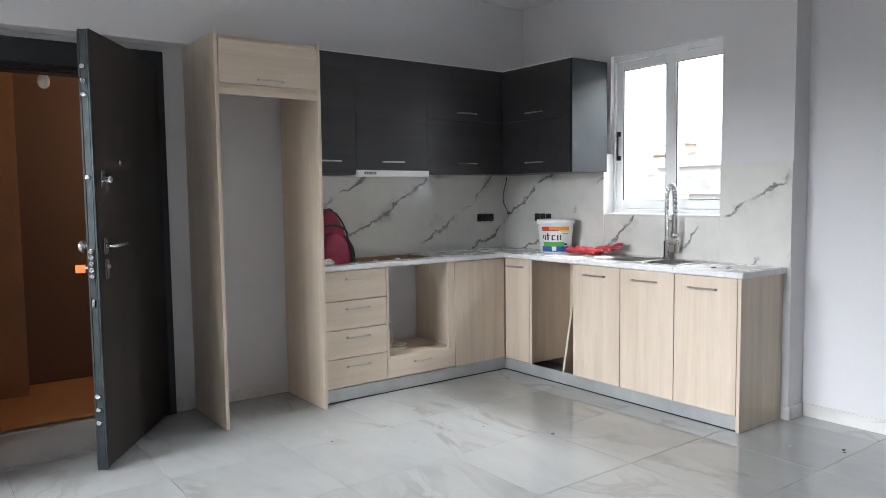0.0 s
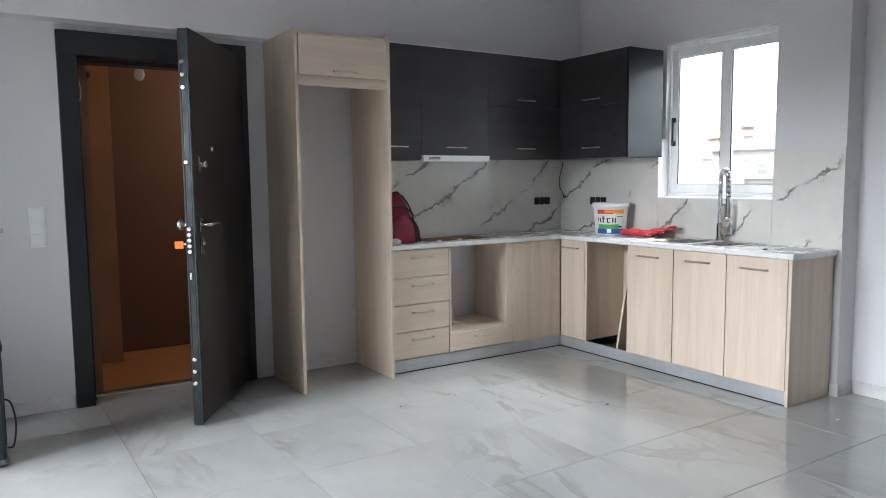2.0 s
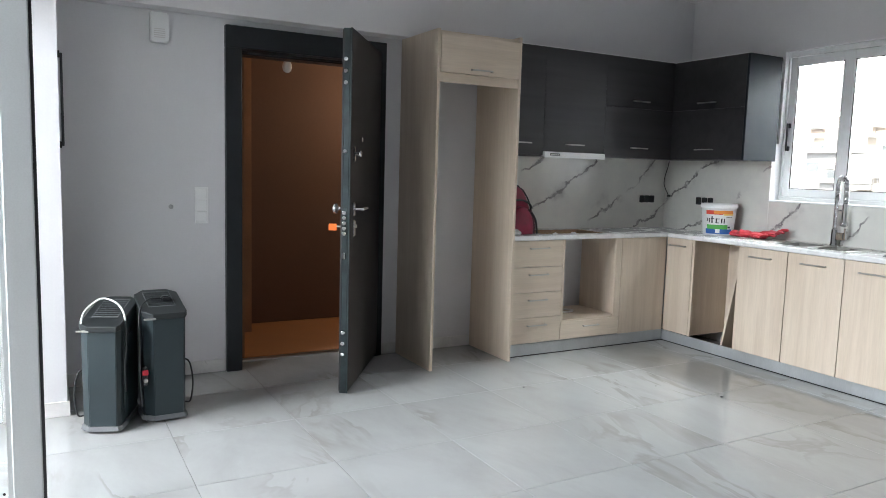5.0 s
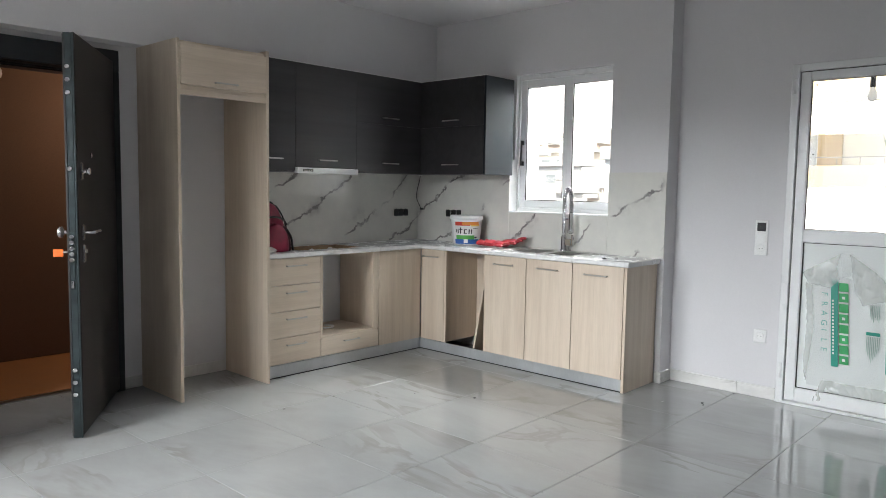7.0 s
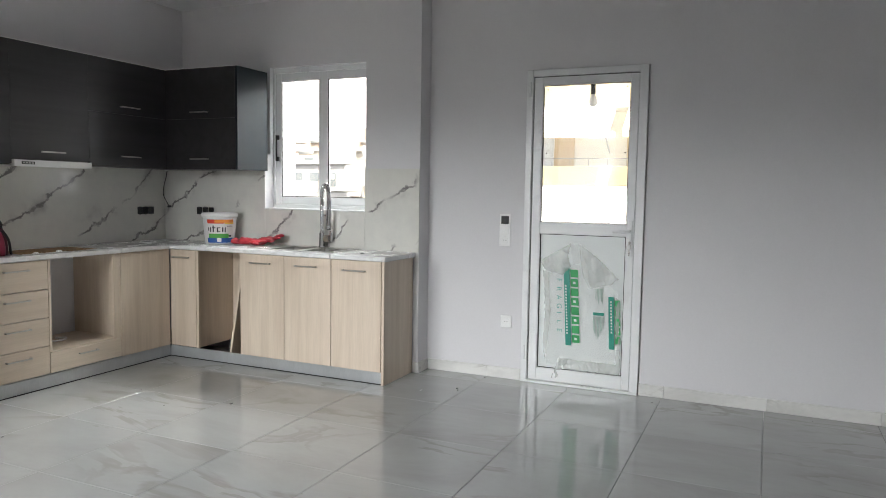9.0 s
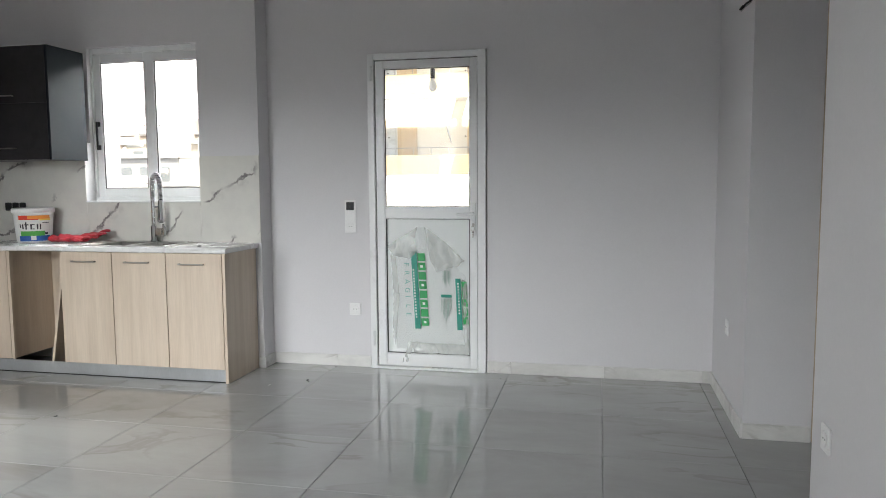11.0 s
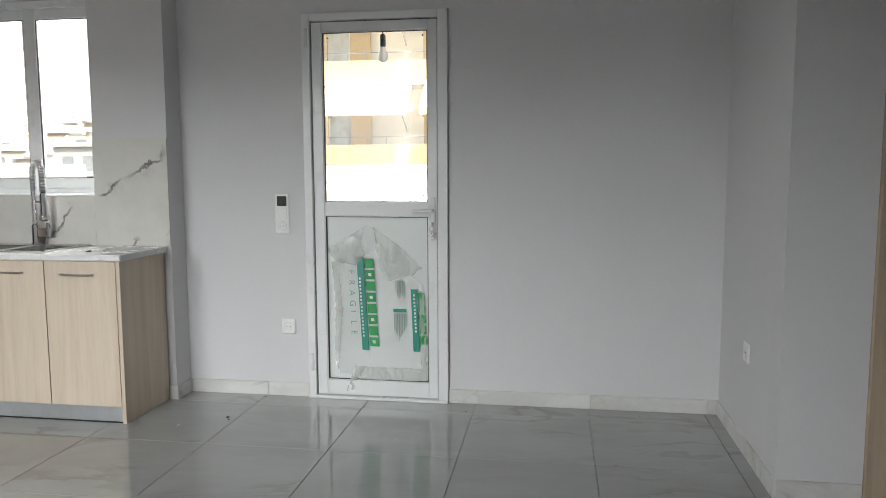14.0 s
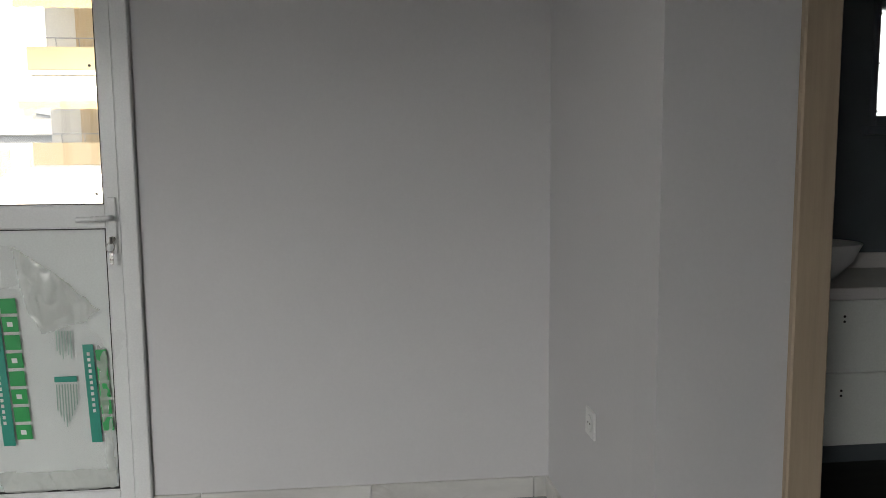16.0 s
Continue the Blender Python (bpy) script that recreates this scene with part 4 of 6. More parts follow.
def paint_bucket():
    cx, cy, z0 = 4.283, 3.985, TOP1
    rb, rt, h = 0.112, 0.132, 0.235
    b = thing("paint_bucket", (cx, cy, z0), "white plastic paint bucket with a colourful label on the worktop", "bucket")
    body = part("body", lathe([(rb - 0.01, 0), (rb, 0.006), (rt, h), (rt - 0.004, h), (rt - 0.004, h - 0.002)], (cx, cy, z0), 40), PLASTIC_W, b)
    part("lid", lathe([(rt + 0.001, h - 0.022), (rt + 0.007, h - 0.020), (rt + 0.007, h + 0.006), (rt + 0.002, h + 0.012), (rt - 0.012, h + 0.012), (rt - 0.014, h + 0.005), (0.01, h + 0.005)], (cx, cy, z0), 40), PLASTIC_W, b)

    def rad(t):
        return rb + (rt - rb) * t / h

    mid = math.atan2(-0.70, -0.74)

    def band(name, colour, s0, s1, t0, t1, out, label=""):
        bm = arc_band(cx, cy, mid + s0, mid + s1, rad(t0), rad(t1), z0 + t0, z0 + t1, out)
        return part(name, bm, surface("label_" + name, colour, 0.35, vary=0.05), b, label)
    band("label_ground", (0.80, 0.80, 0.78), -0.95, 0.95, 0.012, 0.200, 0.0006)
    band("label_red", (0.70, 0.06, 0.03), -0.85, 0.20, 0.165, 0.196, 0.0012)
    band("label_orange", (0.85, 0.30, 0.05), -0.35, 0.85, 0.172, 0.196, 0.0016)
    band("label_yellow", (0.85, 0.55, 0.12), 0.25, 0.90, 0.160, 0.180, 0.0012)
    band("label_green", (0.10, 0.42, 0.08), -0.80, 0.55, 0.045, 0.085, 0.0012)
    band("label_blue", (0.03, 0.12, 0.42), -0.92, 0.92, 0.014, 0.052, 0.0016)
    band("label_white_disc", (0.85, 0.85, 0.85), -0.22, 0.06, 0.022, 0.052, 0.0022)
    dark = surface("label_print", (0.03, 0.03, 0.04), 0.4)
    for s0, s1, t0, t1 in ((-0.80, -0.73, 0.108, 0.135), (-0.66, -0.58, 0.100, 0.135), (-0.48, -0.40, 0.098, 0.150), (-0.52, -0.30, 0.128, 0.135), (-0.22, 0.0, 0.098, 0.104), (-0.22, -0.14, 0.098, 0.135), (-0.20, 0.0, 0.129, 0.135),
                           (0.10, 0.18, 0.098, 0.135), (0.26, 0.33, 0.098, 0.135), (0.55, 0.75, 0.060, 0.074), (0.40, 0.80, 0.142, 0.146)):
        part("label_mark", arc_band(cx, cy, mid + s0, mid + s1, rad(t0), rad(t1), z0 + t0, z0 + t1, 0.0026, 3), dark, b)
    part("bail_handle", tube([(cx + (rt + 0.010) * math.cos(a), cy + (rt + 0.010) * math.sin(a), z0 + h - 0.035 - 0.07 * math.sin(k * math.pi / 8)) for k, a in [(k, mid + 1.25 + k * 0.39) for k in range(9)]], 0.0022, 6, 3), NICKEL, b)


paint_bucket()


def glove_finger(line, r):
    """A limp rubber finger: a flattened tube that narrows to a round tip."""
    bm = tube(line, r, 12, 6)
    a, b = Vector(line[0]), Vector(line[-1])
    way = (b - a)
    for v in bm.verts:
        t = min(1.0, max(0.0, (v.co - a).dot(way) / way.length_squared))
        on = a.lerp(Vector(line[1]), t * 2) if t < 0.5 else Vector(line[1]).lerp(b, t * 2 - 1)
        k = 1.0 - 0.55 * max(0.0, (t - 0.80) / 0.20) ** 2
        v.co = on + (v.co - on) * k
        v.co.z = max(0.001, on.z + (v.co.z - on.z) * 0.72)
    for f in bm.faces:
        f.smooth = True
    return bm


def rubber_glove(m, seed):
    rnd = random.Random(seed)
    red = RED_RUBBER
    g = local_thing("rubber_glove", m, "crumpled red rubber glove lying on the sink drainer", "glove", "pair of gloves")
    palm = bmesh.new()
    bmesh.ops.create_uvsphere(palm, u_segments=20, v_segments=12, radius=1.0)
    for v in palm.verts:
        k = 1.0 + 0.22 * noise.noise(v.co * 2.1 + Vector((seed, 0, 0)))
        v.co = Vector((v.co.x * 0.075 * k, v.co.y * 0.052 * k, max(0.0, v.co.z * 0.022 * k + 0.020)))
    for f in palm.faces:
        f.smooth = True
    part("palm", palm, red, g)
    cuff = bmesh.new()
    n = 22
    rings = []
    for i in range(9):
        t = i / 8
        ring = []
        for k in range(n):
            a = 2 * math.pi * k / n
            r = 0.040 + 0.020 * t + 0.006 * math.sin(5 * a + i)
            ring.append(cuff.verts.new((-0.05 - 0.15 * t, r * math.cos(a), max(0.001, 0.012 + 0.014 * t + (0.010 + 0.012 * t) * math.sin(a) + 0.004 * math.sin(3 * a + 2 * i)))))
        rings.append(ring)
    for p, q in zip(rings, rings[1:]):
        for k in range(n):
            cuff.faces.new((p[k], p[(k + 1) % n], q[(k + 1) % n], q[k]))
    for f in cuff.faces:
        f.smooth = True
    part("cuff", cuff, red, g)
    for i, (y, ln, up) in enumerate(((-0.036, 0.075, 0.035), (-0.013, 0.09, 0.055), (0.011, 0.088, 0.045), (0.034, 0.07, 0.03))):
        s = rnd.uniform(-0.02, 0.02)
        part("finger", glove_finger([(0.040, y, 0.020), (0.045 + ln * 0.5, y * 1.25 + s * 0.6, 0.020 + up * 0.45), (0.045 + ln, y * 1.5 + s, 0.014 + up * 0.6)], 0.0125), red, g)
    part("thumb", glove_finger([(0.0, -0.042, 0.018), (0.03, -0.072, 0.020), (0.062, -0.085, 0.014)], 0.0135), red, g)


RED_RUBBER = surface("red_rubber", (0.44, 0.028, 0.042), 0.45, vary=0.18, scale=12)
rubber_glove(pose(4.245, 3.585, TOP1 + 0.008, 0, 0, -84), 3)
rubber_glove(pose(4.305, 3.535, TOP1 + 0.030, 6, -4, -66), 8)


def backpack():
    cx, cy, z0 = 2.628, 4.470, TOP1
    b = thing("backpack", (cx, cy, z0), "crimson backpack with black trim standing on the worktop", "bag")
    cloth = surface("crimson_nylon", (0.24, 0.006, 0.040), 0.55, vary=0.4, scale=9, grain=0.08, grain_scale=500, bump=0.2)
    black = surface("black_webbing", (0.02, 0.018, 0.02), 0.7, vary=0.2)

    def shell(w, d, h, ox, oy, bulge, seed):
        bm = bmesh.new()
        n, m = 32, 18
        rings = []
        for j in range(m + 1):
            t = j / m
            s = (1 - max(0, (t - 0.12) / 0.88) ** 1.9) ** 0.5 if t < 1 else 0.05
            s = max(s, 0.05) * (0.94 + 0.06 * math.sin(t * 3))
            ring = []
            for k in range(n):
                a = 2 * math.pi * k / n
                ca, sa = math.cos(a), math.sin(a)
                x = w / 2 * s * math.copysign(abs(ca) ** 0.55, ca)
                y = d / 2 * (0.55 + 0.45 * s) * math.copysign(abs(sa) ** 0.6, sa)
                p = Vector((cx + ox + x, cy + oy + y, z0 + 0.003 + h * t))
                ring.append(bm.verts.new(p + Vector((1, 1, 0)) * bulge * noise.noise(p * 14 + Vector((seed, 0, 0)))))
            rings.append(ring)
        for p, q in zip(rings, rings[1:]):
            for k in range(n):
                bm.faces.new((p[k], p[(k + 1) % n], q[(k + 1) % n], q[k]))
        bm.faces.new(rings[0])
        bm.faces.new(rings[-1])
        bmesh.ops.recalc_face_normals(bm, faces=bm.faces)
        for f in bm.faces:
            f.smooth = True
        return bm
    part("main_bag", shell(0.285, 0.23, 0.345, 0, 0, 0.012, 1), cloth, b)
    part("front_pocket", shell(0.22, 0.10, 0.20, 0.005, -0.120, 0.010, 5), cloth, b)
    mesh_p = shell(0.12, 0.15, 0.18, 0.098, -0.055, 0.008, 7)
    part("side_pocket", mesh_p, surface("dark_mesh_cloth", (0.06, 0.008, 0.018), 0.8, vary=0.2), b, "dark mesh side pocket")
    def outline(side, dy, k=1.0):
        line = []
        for j in range(1, 18):
            t = j / 18
            sc = max((1 - max(0, (t - 0.12) / 0.88) ** 1.9) ** 0.5, 0.05) * (0.94 + 0.06 * math.sin(t * 3))
            line.append((cx + side * 0.1425 * sc * k, cy + dy * (0.55 + 0.45 * sc), z0 + 0.003 + 0.345 * t))
        return line
    for dy in (-0.085, 0.03):
        part("piping", tube(outline(1, dy) + outline(-1, dy)[::-1], 0.006, 7, 2), black, b, "black piping")
    part("zip_flap", tube([(cx + 0.115, cy - 0.105, z0 + 0.19), (cx + 0.08, cy - 0.118, z0 + 0.225), (cx, cy - 0.128, z0 + 0.25), (cx - 0.10, cy - 0.120, z0 + 0.235)], 0.007, 7, 5), black, b)
    part("top_grip", tube([(cx - 0.02, cy - 0.02, z0 + 0.338), (cx + 0.03, cy - 0.03, z0 + 0.347), (cx + 0.05, cy - 0.03, z0 + 0.328), (cx + 0.075, cy - 0.03, z0 + 0.29)], 0.010, 8, 4), black, b)
    part("strap", tube([(cx + 0.10, cy - 0.125, z0 + 0.16), (cx + 0.13, cy - 0.14, z0 + 0.10), (cx + 0.15, cy - 0.13, z0 + 0.02), (cx + 0.175, cy - 0.10, z0 + 0.008)], 0.008, 7, 5), black, b)


backpack()


def crumple(name, centre, size, mat, label, category, seed):
    bm = bmesh.new()
    bmesh.ops.create_icosphere(bm, subdivisions=3, radius=1.0)
    for v in bm.verts:
        k = 1 + 0.45 * noise.noise(v.co * 2.6 + Vector((seed, 1, 2)))
        v.co = Vector((v.co.x * size[0] * k + centre[0], v.co.y * size[1] * k + centre[1], max(0, (v.co.z * k + 0.75) * size[2]) + centre[2]))
    solid(name, bm, mat, centre, label, category)


PAPER = surface("white_paper", (0.78, 0.77, 0.75), 0.7, vary=0.05, scale=10)
crumple("crumpled_bag", (2.545, 4.275, TOP1 + 0.001), (0.045, 0.035, 0.022), PAPER, "small crumpled white bag on the worktop", "bag", 4)
for k, (x, y, r) in enumerate(((4.10, 2.565, 0.020), (4.14, 2.50, 0.012), (4.20, 2.52, 0.010))):
    crumple("debris", (x, y, TOP1 + 0.0005), (r, r * 0.6, 0.004), PLASTIC_B if k == 0 else GROUT, "small dark scrap lying on the worktop", "scrap", 10 + k)
for k, (x, y) in enumerate(((3.09, 4.30), (2.90, 4.275))):
    crumple("debris", (x, y, TOP1 + 0.0005), (0.02, 0.012, 0.008), PAPER, "small pale offcut beside the hob cut-out", "scrap", 20 + k)
crumple("debris", (4.178, 1.861, 0.0), (0.012, 0.007, 0.004), PLASTIC_B, "small dark chip lying on the floor tiles", "scrap", 31)
crumple("debris", (4.03, 2.06, 0.0), (0.016, 0.005, 0.002), GROUT, "small grey chip lying on the floor tiles", "scrap", 32)


# ---- sockets, switches and wires ----
def bare_sockets(name, origin, axis, count, step, label):
    s = thing(name, origin, label, "socket", "bare kitchen sockets")
    x, y, z = origin
    for k in range(count):
        o = (k - (count - 1) / 2) * step
        if axis == 0:
            part("module", boxes((x + o - 0.026, x + o + 0.026, y - 0.014, y, z - 0.030, z + 0.030), bevel=0.004), PLASTIC_B, s)
            part("module_face", lathe([(0.019, -0.002), (0.019, 0.0), (0.012, 0.001)], (x + o, y - 0.014, z), 14, axis=1), GASKET, s)
            part("lug", boxes((x + o - 0.003, x + o + 0.003, y - 0.016, y, z + 0.030, z + 0.036)), NICKEL, s)
            part("lug", boxes((x + o - 0.003, x + o + 0.003, y - 0.016, y, z - 0.036, z - 0.030)), NICKEL, s)
        else:
            part("module", boxes((x - 0.014, x, y + o - 0.026, y + o + 0.026, z - 0.030, z + 0.030), bevel=0.004), PLASTIC_B, s)
            part("module_face", lathe([(0.019, -0.002), (0.019, 0.0), (0.012, 0.001)], (x - 0.014, y + o, z), 14, axis=0), GASKET, s)
            part("lug", boxes((x - 0.016, x, y + o - 0.003, y + o + 0.003, z + 0.030, z + 0.036)), NICKEL, s)
            part("lug", boxes((x - 0.016, x, y + o - 0.003, y + o + 0.003, z - 0.036, z - 0.030)), NICKEL, s)


bare_sockets("bare_socket", (4.215, 4.712, 1.132), 0, 3, 0.058, "three bare black sockets in the splashback")
bare_sockets("bare_socket", (4.432, 4.262, 1.135), 1, 3, 0.062, "three bare black sockets behind the paint bucket")
wire = thing("loose_cable", (4.40, 4.66, 1.47), "thin black cable hanging from the wall units in the corner", "cable")
part("cable", tube([(4.405, 4.655, 1.475), (4.400, 4.66, 1.42), (4.385, 4.675, 1.33), (4.395, 4.690, 1.26), (4.420, 4.680, 1.20), (4.424, 4.660, 1.165)], 0.0035, 7, 6), PLASTIC_B, wire)
part("cable_end", boxes((4.416, 4.430, 4.640, 4.672, 1.155, 1.172), bevel=0.003), PLASTIC_B, wire)
part("cable_clip", boxes((4.395, 4.42, 4.64, 4.67, 1.462, 1.478), bevel=0.003), PLASTIC_W, wire)


def wall_plate(name, centre, axis, modules, label, toward=1, black=()):
    """Plate on a wall; axis 1: wall along x, axis 0: wall along y. modules: heights."""
    s = thing(name, centre, label, "socket" if "socket" in name else "switch")
    x, y, z = centre
    n = len(modules)
    h = 0.008 + 0.0355 * n

    def slab(half, z0, z1, d0, d1, bev):
        a, b = sorted((toward * d0, toward * d1))
        if axis == 1:
            return boxes((x - half, x + half, y + a, y + b, z0, z1), bevel=bev)
        return boxes((x + a, x + b, y - half, y + half, z0, z1), bevel=bev)
    part("plate", slab(0.041, z - h, z + h, 0, 0.009, 0.003), PLASTIC_W, s)
    for k, m in enumerate(modules):
        c = z + (k - (n - 1) / 2) * 0.071
        mat = PLASTIC_B if k in black else PLASTIC_W
        if m == "rocker":
            part("rocker", slab(0.030, c - 0.032, c + 0.032, 0.009, 0.013, 0.002), mat, s)
        elif m == "box":
            part("open_box", slab(0.028, c - 0.028, c + 0.028, 0.009, 0.0105, 0.001), GASKET, s)
            part("terminal", slab(0.008, c - 0.010, c + 0.008, 0.0105, 0.013, 0.001), PLASTIC_B, s)
        else:
            p = (x, y + toward * 0.009, c) if axis == 1 else (x + toward * 0.009, y, c)
            prof = [(0.027, 0), (0.027, 0.003 * toward), (0.021, 0.003 * toward), (0.020, 0.0006 * toward)]
            f = part("socket_face", lathe(prof, p, 20, axis=axis if axis == 1 else 0), mat, s)
            q = 0.0115
            for o in (-0.0095, 0.0095):
                if axis == 1:
                    part("pin_hole", boxes((x + o - 0.0025, x + o + 0.0025, *sorted((y + toward * 0.009, y + toward * q)), c - 0.0025, c + 0.0025)), GROUT, f)
                else:
                    part("pin_hole", boxes((*sorted((x + toward * 0.009, x + toward * q)), y + o - 0.0025, y + o + 0.0025, c - 0.0025, c + 0.0025)), GROUT, f)
    return s


wall_plate("light_switch", (0.474, NY, 1.073), 1, ["rocker", "rocker", "rocker"], "white triple light switch beside the entrance", -1)
wall_plate("wall_socket", (EX, 1.690, 1.062), 0, ["socket", "rocker", "box"], "white socket strip with an open black box above", -1)
wall_plate("wall_socket", (EX, 1.668, 0.410), 0, ["socket"], "white wall socket beside the balcony door", -1)
wall_plate("wall_socket", (4.068, SY, 0.470), 1, ["socket"], "white wall socket on the short wall", 1)
wall_plate("wall_socket", (2.235, SY, 0.475), 1, ["socket"], "white wall socket at the corridor entry", 1)
sn = thing("door_chime", (0.236, NY, 2.12), "white plastic chime box under the beam", "chime")
part("cover", boxes((0.184, 0.288, 4.672, NY, 2.035, 2.207), bevel=0.008, seg=2), PLASTIC_W, sn)
part("grille", boxes(*[(0.205, 0.267, 4.670, 4.673, 2.06 + k * 0.012, 2.065 + k * 0.012) for k in range(5)]), CARCASS, sn)
anchor = thing("wall_anchor", (0.293, NY, 1.063), "small grey screw anchor in the plaster", "anchor")
part("anchor_body", lathe([(0.014, 0), (0.014, -0.006), (0.006, -0.009)], (0.293, NY, 1.063), 12, axis=1), GROUT, anchor)
hook = thing("wire_stub", (3.66, -0.714, 2.15), "twisted wire stub poking out of the short wall", "wire")
part("wire_end", tube([(3.66, -0.722, 2.17), (3.655, -0.69, 2.15), (3.645, -0.675, 2.13), (3.66, -0.665, 2.125), (3.665, -0.68, 2.145)], 0.005, 7, 4), PLASTIC_B, hook)
part("wire_sleeve", tube([(3.675, -0.722, 2.165), (3.678, -0.69, 2.14), (3.672, -0.672, 2.12)], 0.004, 7, 4), GROUT, hook)
bar = thing("shutter_handle", (-0.303, 4.25, 1.63), "long black handle bar on the column side", "handle")
part("bar", boxes((-0.300, -0.288, 4.215, 4.235, 1.40, 1.865), bevel=0.003), PLASTIC_B, bar)
part("bracket", boxes((-0.31, -0.300, 4.212, 4.238, 1.39, 1.425), bevel=0.003), PLASTIC_B, bar)
part("bracket", boxes((-0.31, -0.300, 4.212, 4.238, 1.84, 1.875), bevel=0.003), PLASTIC_B, bar)

# wires at the back of the empty oven housing
ow = thing("oven_cable", (3.10, 4.60, 0.244), "loose black oven cable with plug in the empty housing", "cable")
part("cable", tube([(3.19, 4.705, 0.46), (3.17, 4.66, 0.40), (3.14, 4.62, 0.30), (3.08, 4.60, 0.256), (3.02, 4.56, 0.252), (3.06, 4.50, 0.252), (3.14, 4.52, 0.252)], 0.006, 8, 5), PLASTIC_B, ow, "black cable")
part("plug", boxes((3.00, 3.06, 4.54, 4.575, 0.2435, 0.27), bevel=0.006), PLASTIC_B, ow)
part("white_lead", tube([(3.215, 4.70, 0.44), (3.225, 4.62, 0.36), (3.20, 4.56, 0.28), (3.15, 4.50, 0.252), (3.22, 4.46, 0.250), (3.28, 4.50, 0.251), (3.24, 4.56, 0.252)], 0.007, 8, 6), PLASTIC_W, ow, "white cable")
part("white_lead", tube([(3.15, 4.50, 0.256), (3.10, 4.47, 0.252), (3.04, 4.52, 0.252), (3.00, 4.60, 0.252)], 0.007, 8, 6), PLASTIC_W, ow, "white cable")
bare_sockets("bare_socket", (3.20, 4.718, 0.49), 0, 1, 0.058, "bare black socket behind the oven housing")


# ---- two electric heaters by the entrance ----
HEATER = surface("dark_slate_metal", (0.016, 0.027, 0.031), 0.45, 0.0, vary=0.15, scale=4)
HEATER_TOP = surface("dark_grey_plastic", (0.013, 0.016, 0.017), 0.45, vary=0.12)
HEATER_BASE = surface("grey_plastic", (0.12, 0.125, 0.13), 0.5, vary=0.1)


def heater(m, label, w=0.215, d=0.385, hf=0.535, hb=0.640, cord_side=1):
    h = local_thing("electric_heater", m, label, "heater", "two heaters")
    c = 0.045
    plan = [(-w / 2 + c, 0), (w / 2 - c * 0.3, 0), (w / 2, c * 0.6), (w / 2, d - c), (w / 2 - c, d), (-w / 2 + c, d), (-w / 2, d - c), (-w / 2, c)]

    def roof(y):
        return hf + (hb - hf) * y / d
    bm = bmesh.new()
    lo = [bm.verts.new((x * 0.96, y, 0.035)) for x, y in plan]
    hi = [bm.verts.new((x, y, roof(y) - 0.02)) for x, y in plan]
    bm.faces.new(lo)
    bm.faces.new(hi)
    for i in range(8):
        bm.faces.new((lo[i], lo[(i + 1) % 8], hi[(i + 1) % 8], hi[i]))
    bmesh.ops.recalc_face_normals(bm, faces=bm.faces)
    bmesh.ops.bevel(bm, geom=list(bm.edges), offset=0.003, segments=2, affect="EDGES")
    part("body", bm, HEATER, h)

    def cap(k, z0, z1, shift=0.0):
        b = bmesh.new()
        a = [b.verts.new((x * k, (y - d / 2) * k + d / 2, roof(y) + z0)) for x, y in plan]
        e = [b.verts.new((x * k, (y - d / 2) * k + d / 2, roof(y) + z1)) for x, y in plan]
        b.faces.new(a)
        b.faces.new(e)
        for i in range(8):
            b.faces.new((a[i], a[(i + 1) % 8], e[(i + 1) % 8], e[i]))
        bmesh.ops.recalc_face_normals(b, faces=b.faces)
        bmesh.ops.bevel(b, geom=list(b.edges), offset=0.003, segments=1, affect="EDGES")
        return b
    part("top_cap", cap(1.06, -0.022, 0.006), HEATER_TOP, h, "sloping dark plastic top")
    panel = part("control_panel", prism([(0.28 * d, roof(0.28 * d) + 0.005), (0.90 * d, roof(0.90 * d) + 0.005), (0.90 * d, roof(0.90 * d) + 0.0075), (0.28 * d, roof(0.28 * d) + 0.0075)], 0, -0.33 * w, 0.33 * w), HEATER_BASE, h, "grey ribbed control panel")
    for i in range(9):
        y0 = d * (0.31 + i * 0.064)
        part("rib", prism([(y0, roof(y0) + 0.007), (y0 + 0.014, roof(y0 + 0.014) + 0.007), (y0 + 0.014, roof(y0 + 0.014) + 0.0095), (y0, roof(y0) + 0.0095)], 0, -0.31 * w, 0.31 * w), HEATER_TOP, panel)
    part("top_trim", boxes((-w / 2 - 0.004, -w / 2 + 0.055, -0.012, 0.0, hf - 0.022, hf - 0.012), bevel=0.002), NICKEL, h)
    bb = bmesh.new()
    a = [bb.verts.new((x * 1.08, (y - d / 2) * 1.06 + d / 2, 0.014)) for x, y in plan]
    e = [bb.verts.new((x * 1.02, (y - d / 2) * 1.02 + d / 2, 0.036)) for x, y in plan]
    bb.faces.new(a)
    bb.faces.new(e)
    for i in range(8):
        bb.faces.new((a[i], a[(i + 1) % 8], e[(i + 1) % 8], e[i]))
    bmesh.ops.recalc_face_normals(bb, faces=bb.faces)
    part("base", bb, HEATER_BASE, h, "grey flared base")
    for x in (-w / 2 + 0.02, w / 2 - 0.02):
        for y in (0.04, d - 0.04):
            part("castor", lathe([(0.015, -0.012), (0.015, 0.012)], (x, y, 0.0155), 12, axis=0), PLASTIC_B, h)
    part("side_rib", boxes((w / 2 - 0.002, w / 2 + 0.004, 0.07, d - 0.06, 0.08, hf - 0.06), bevel=0.002), HEATER, h)
    x = cord_side * w / 2
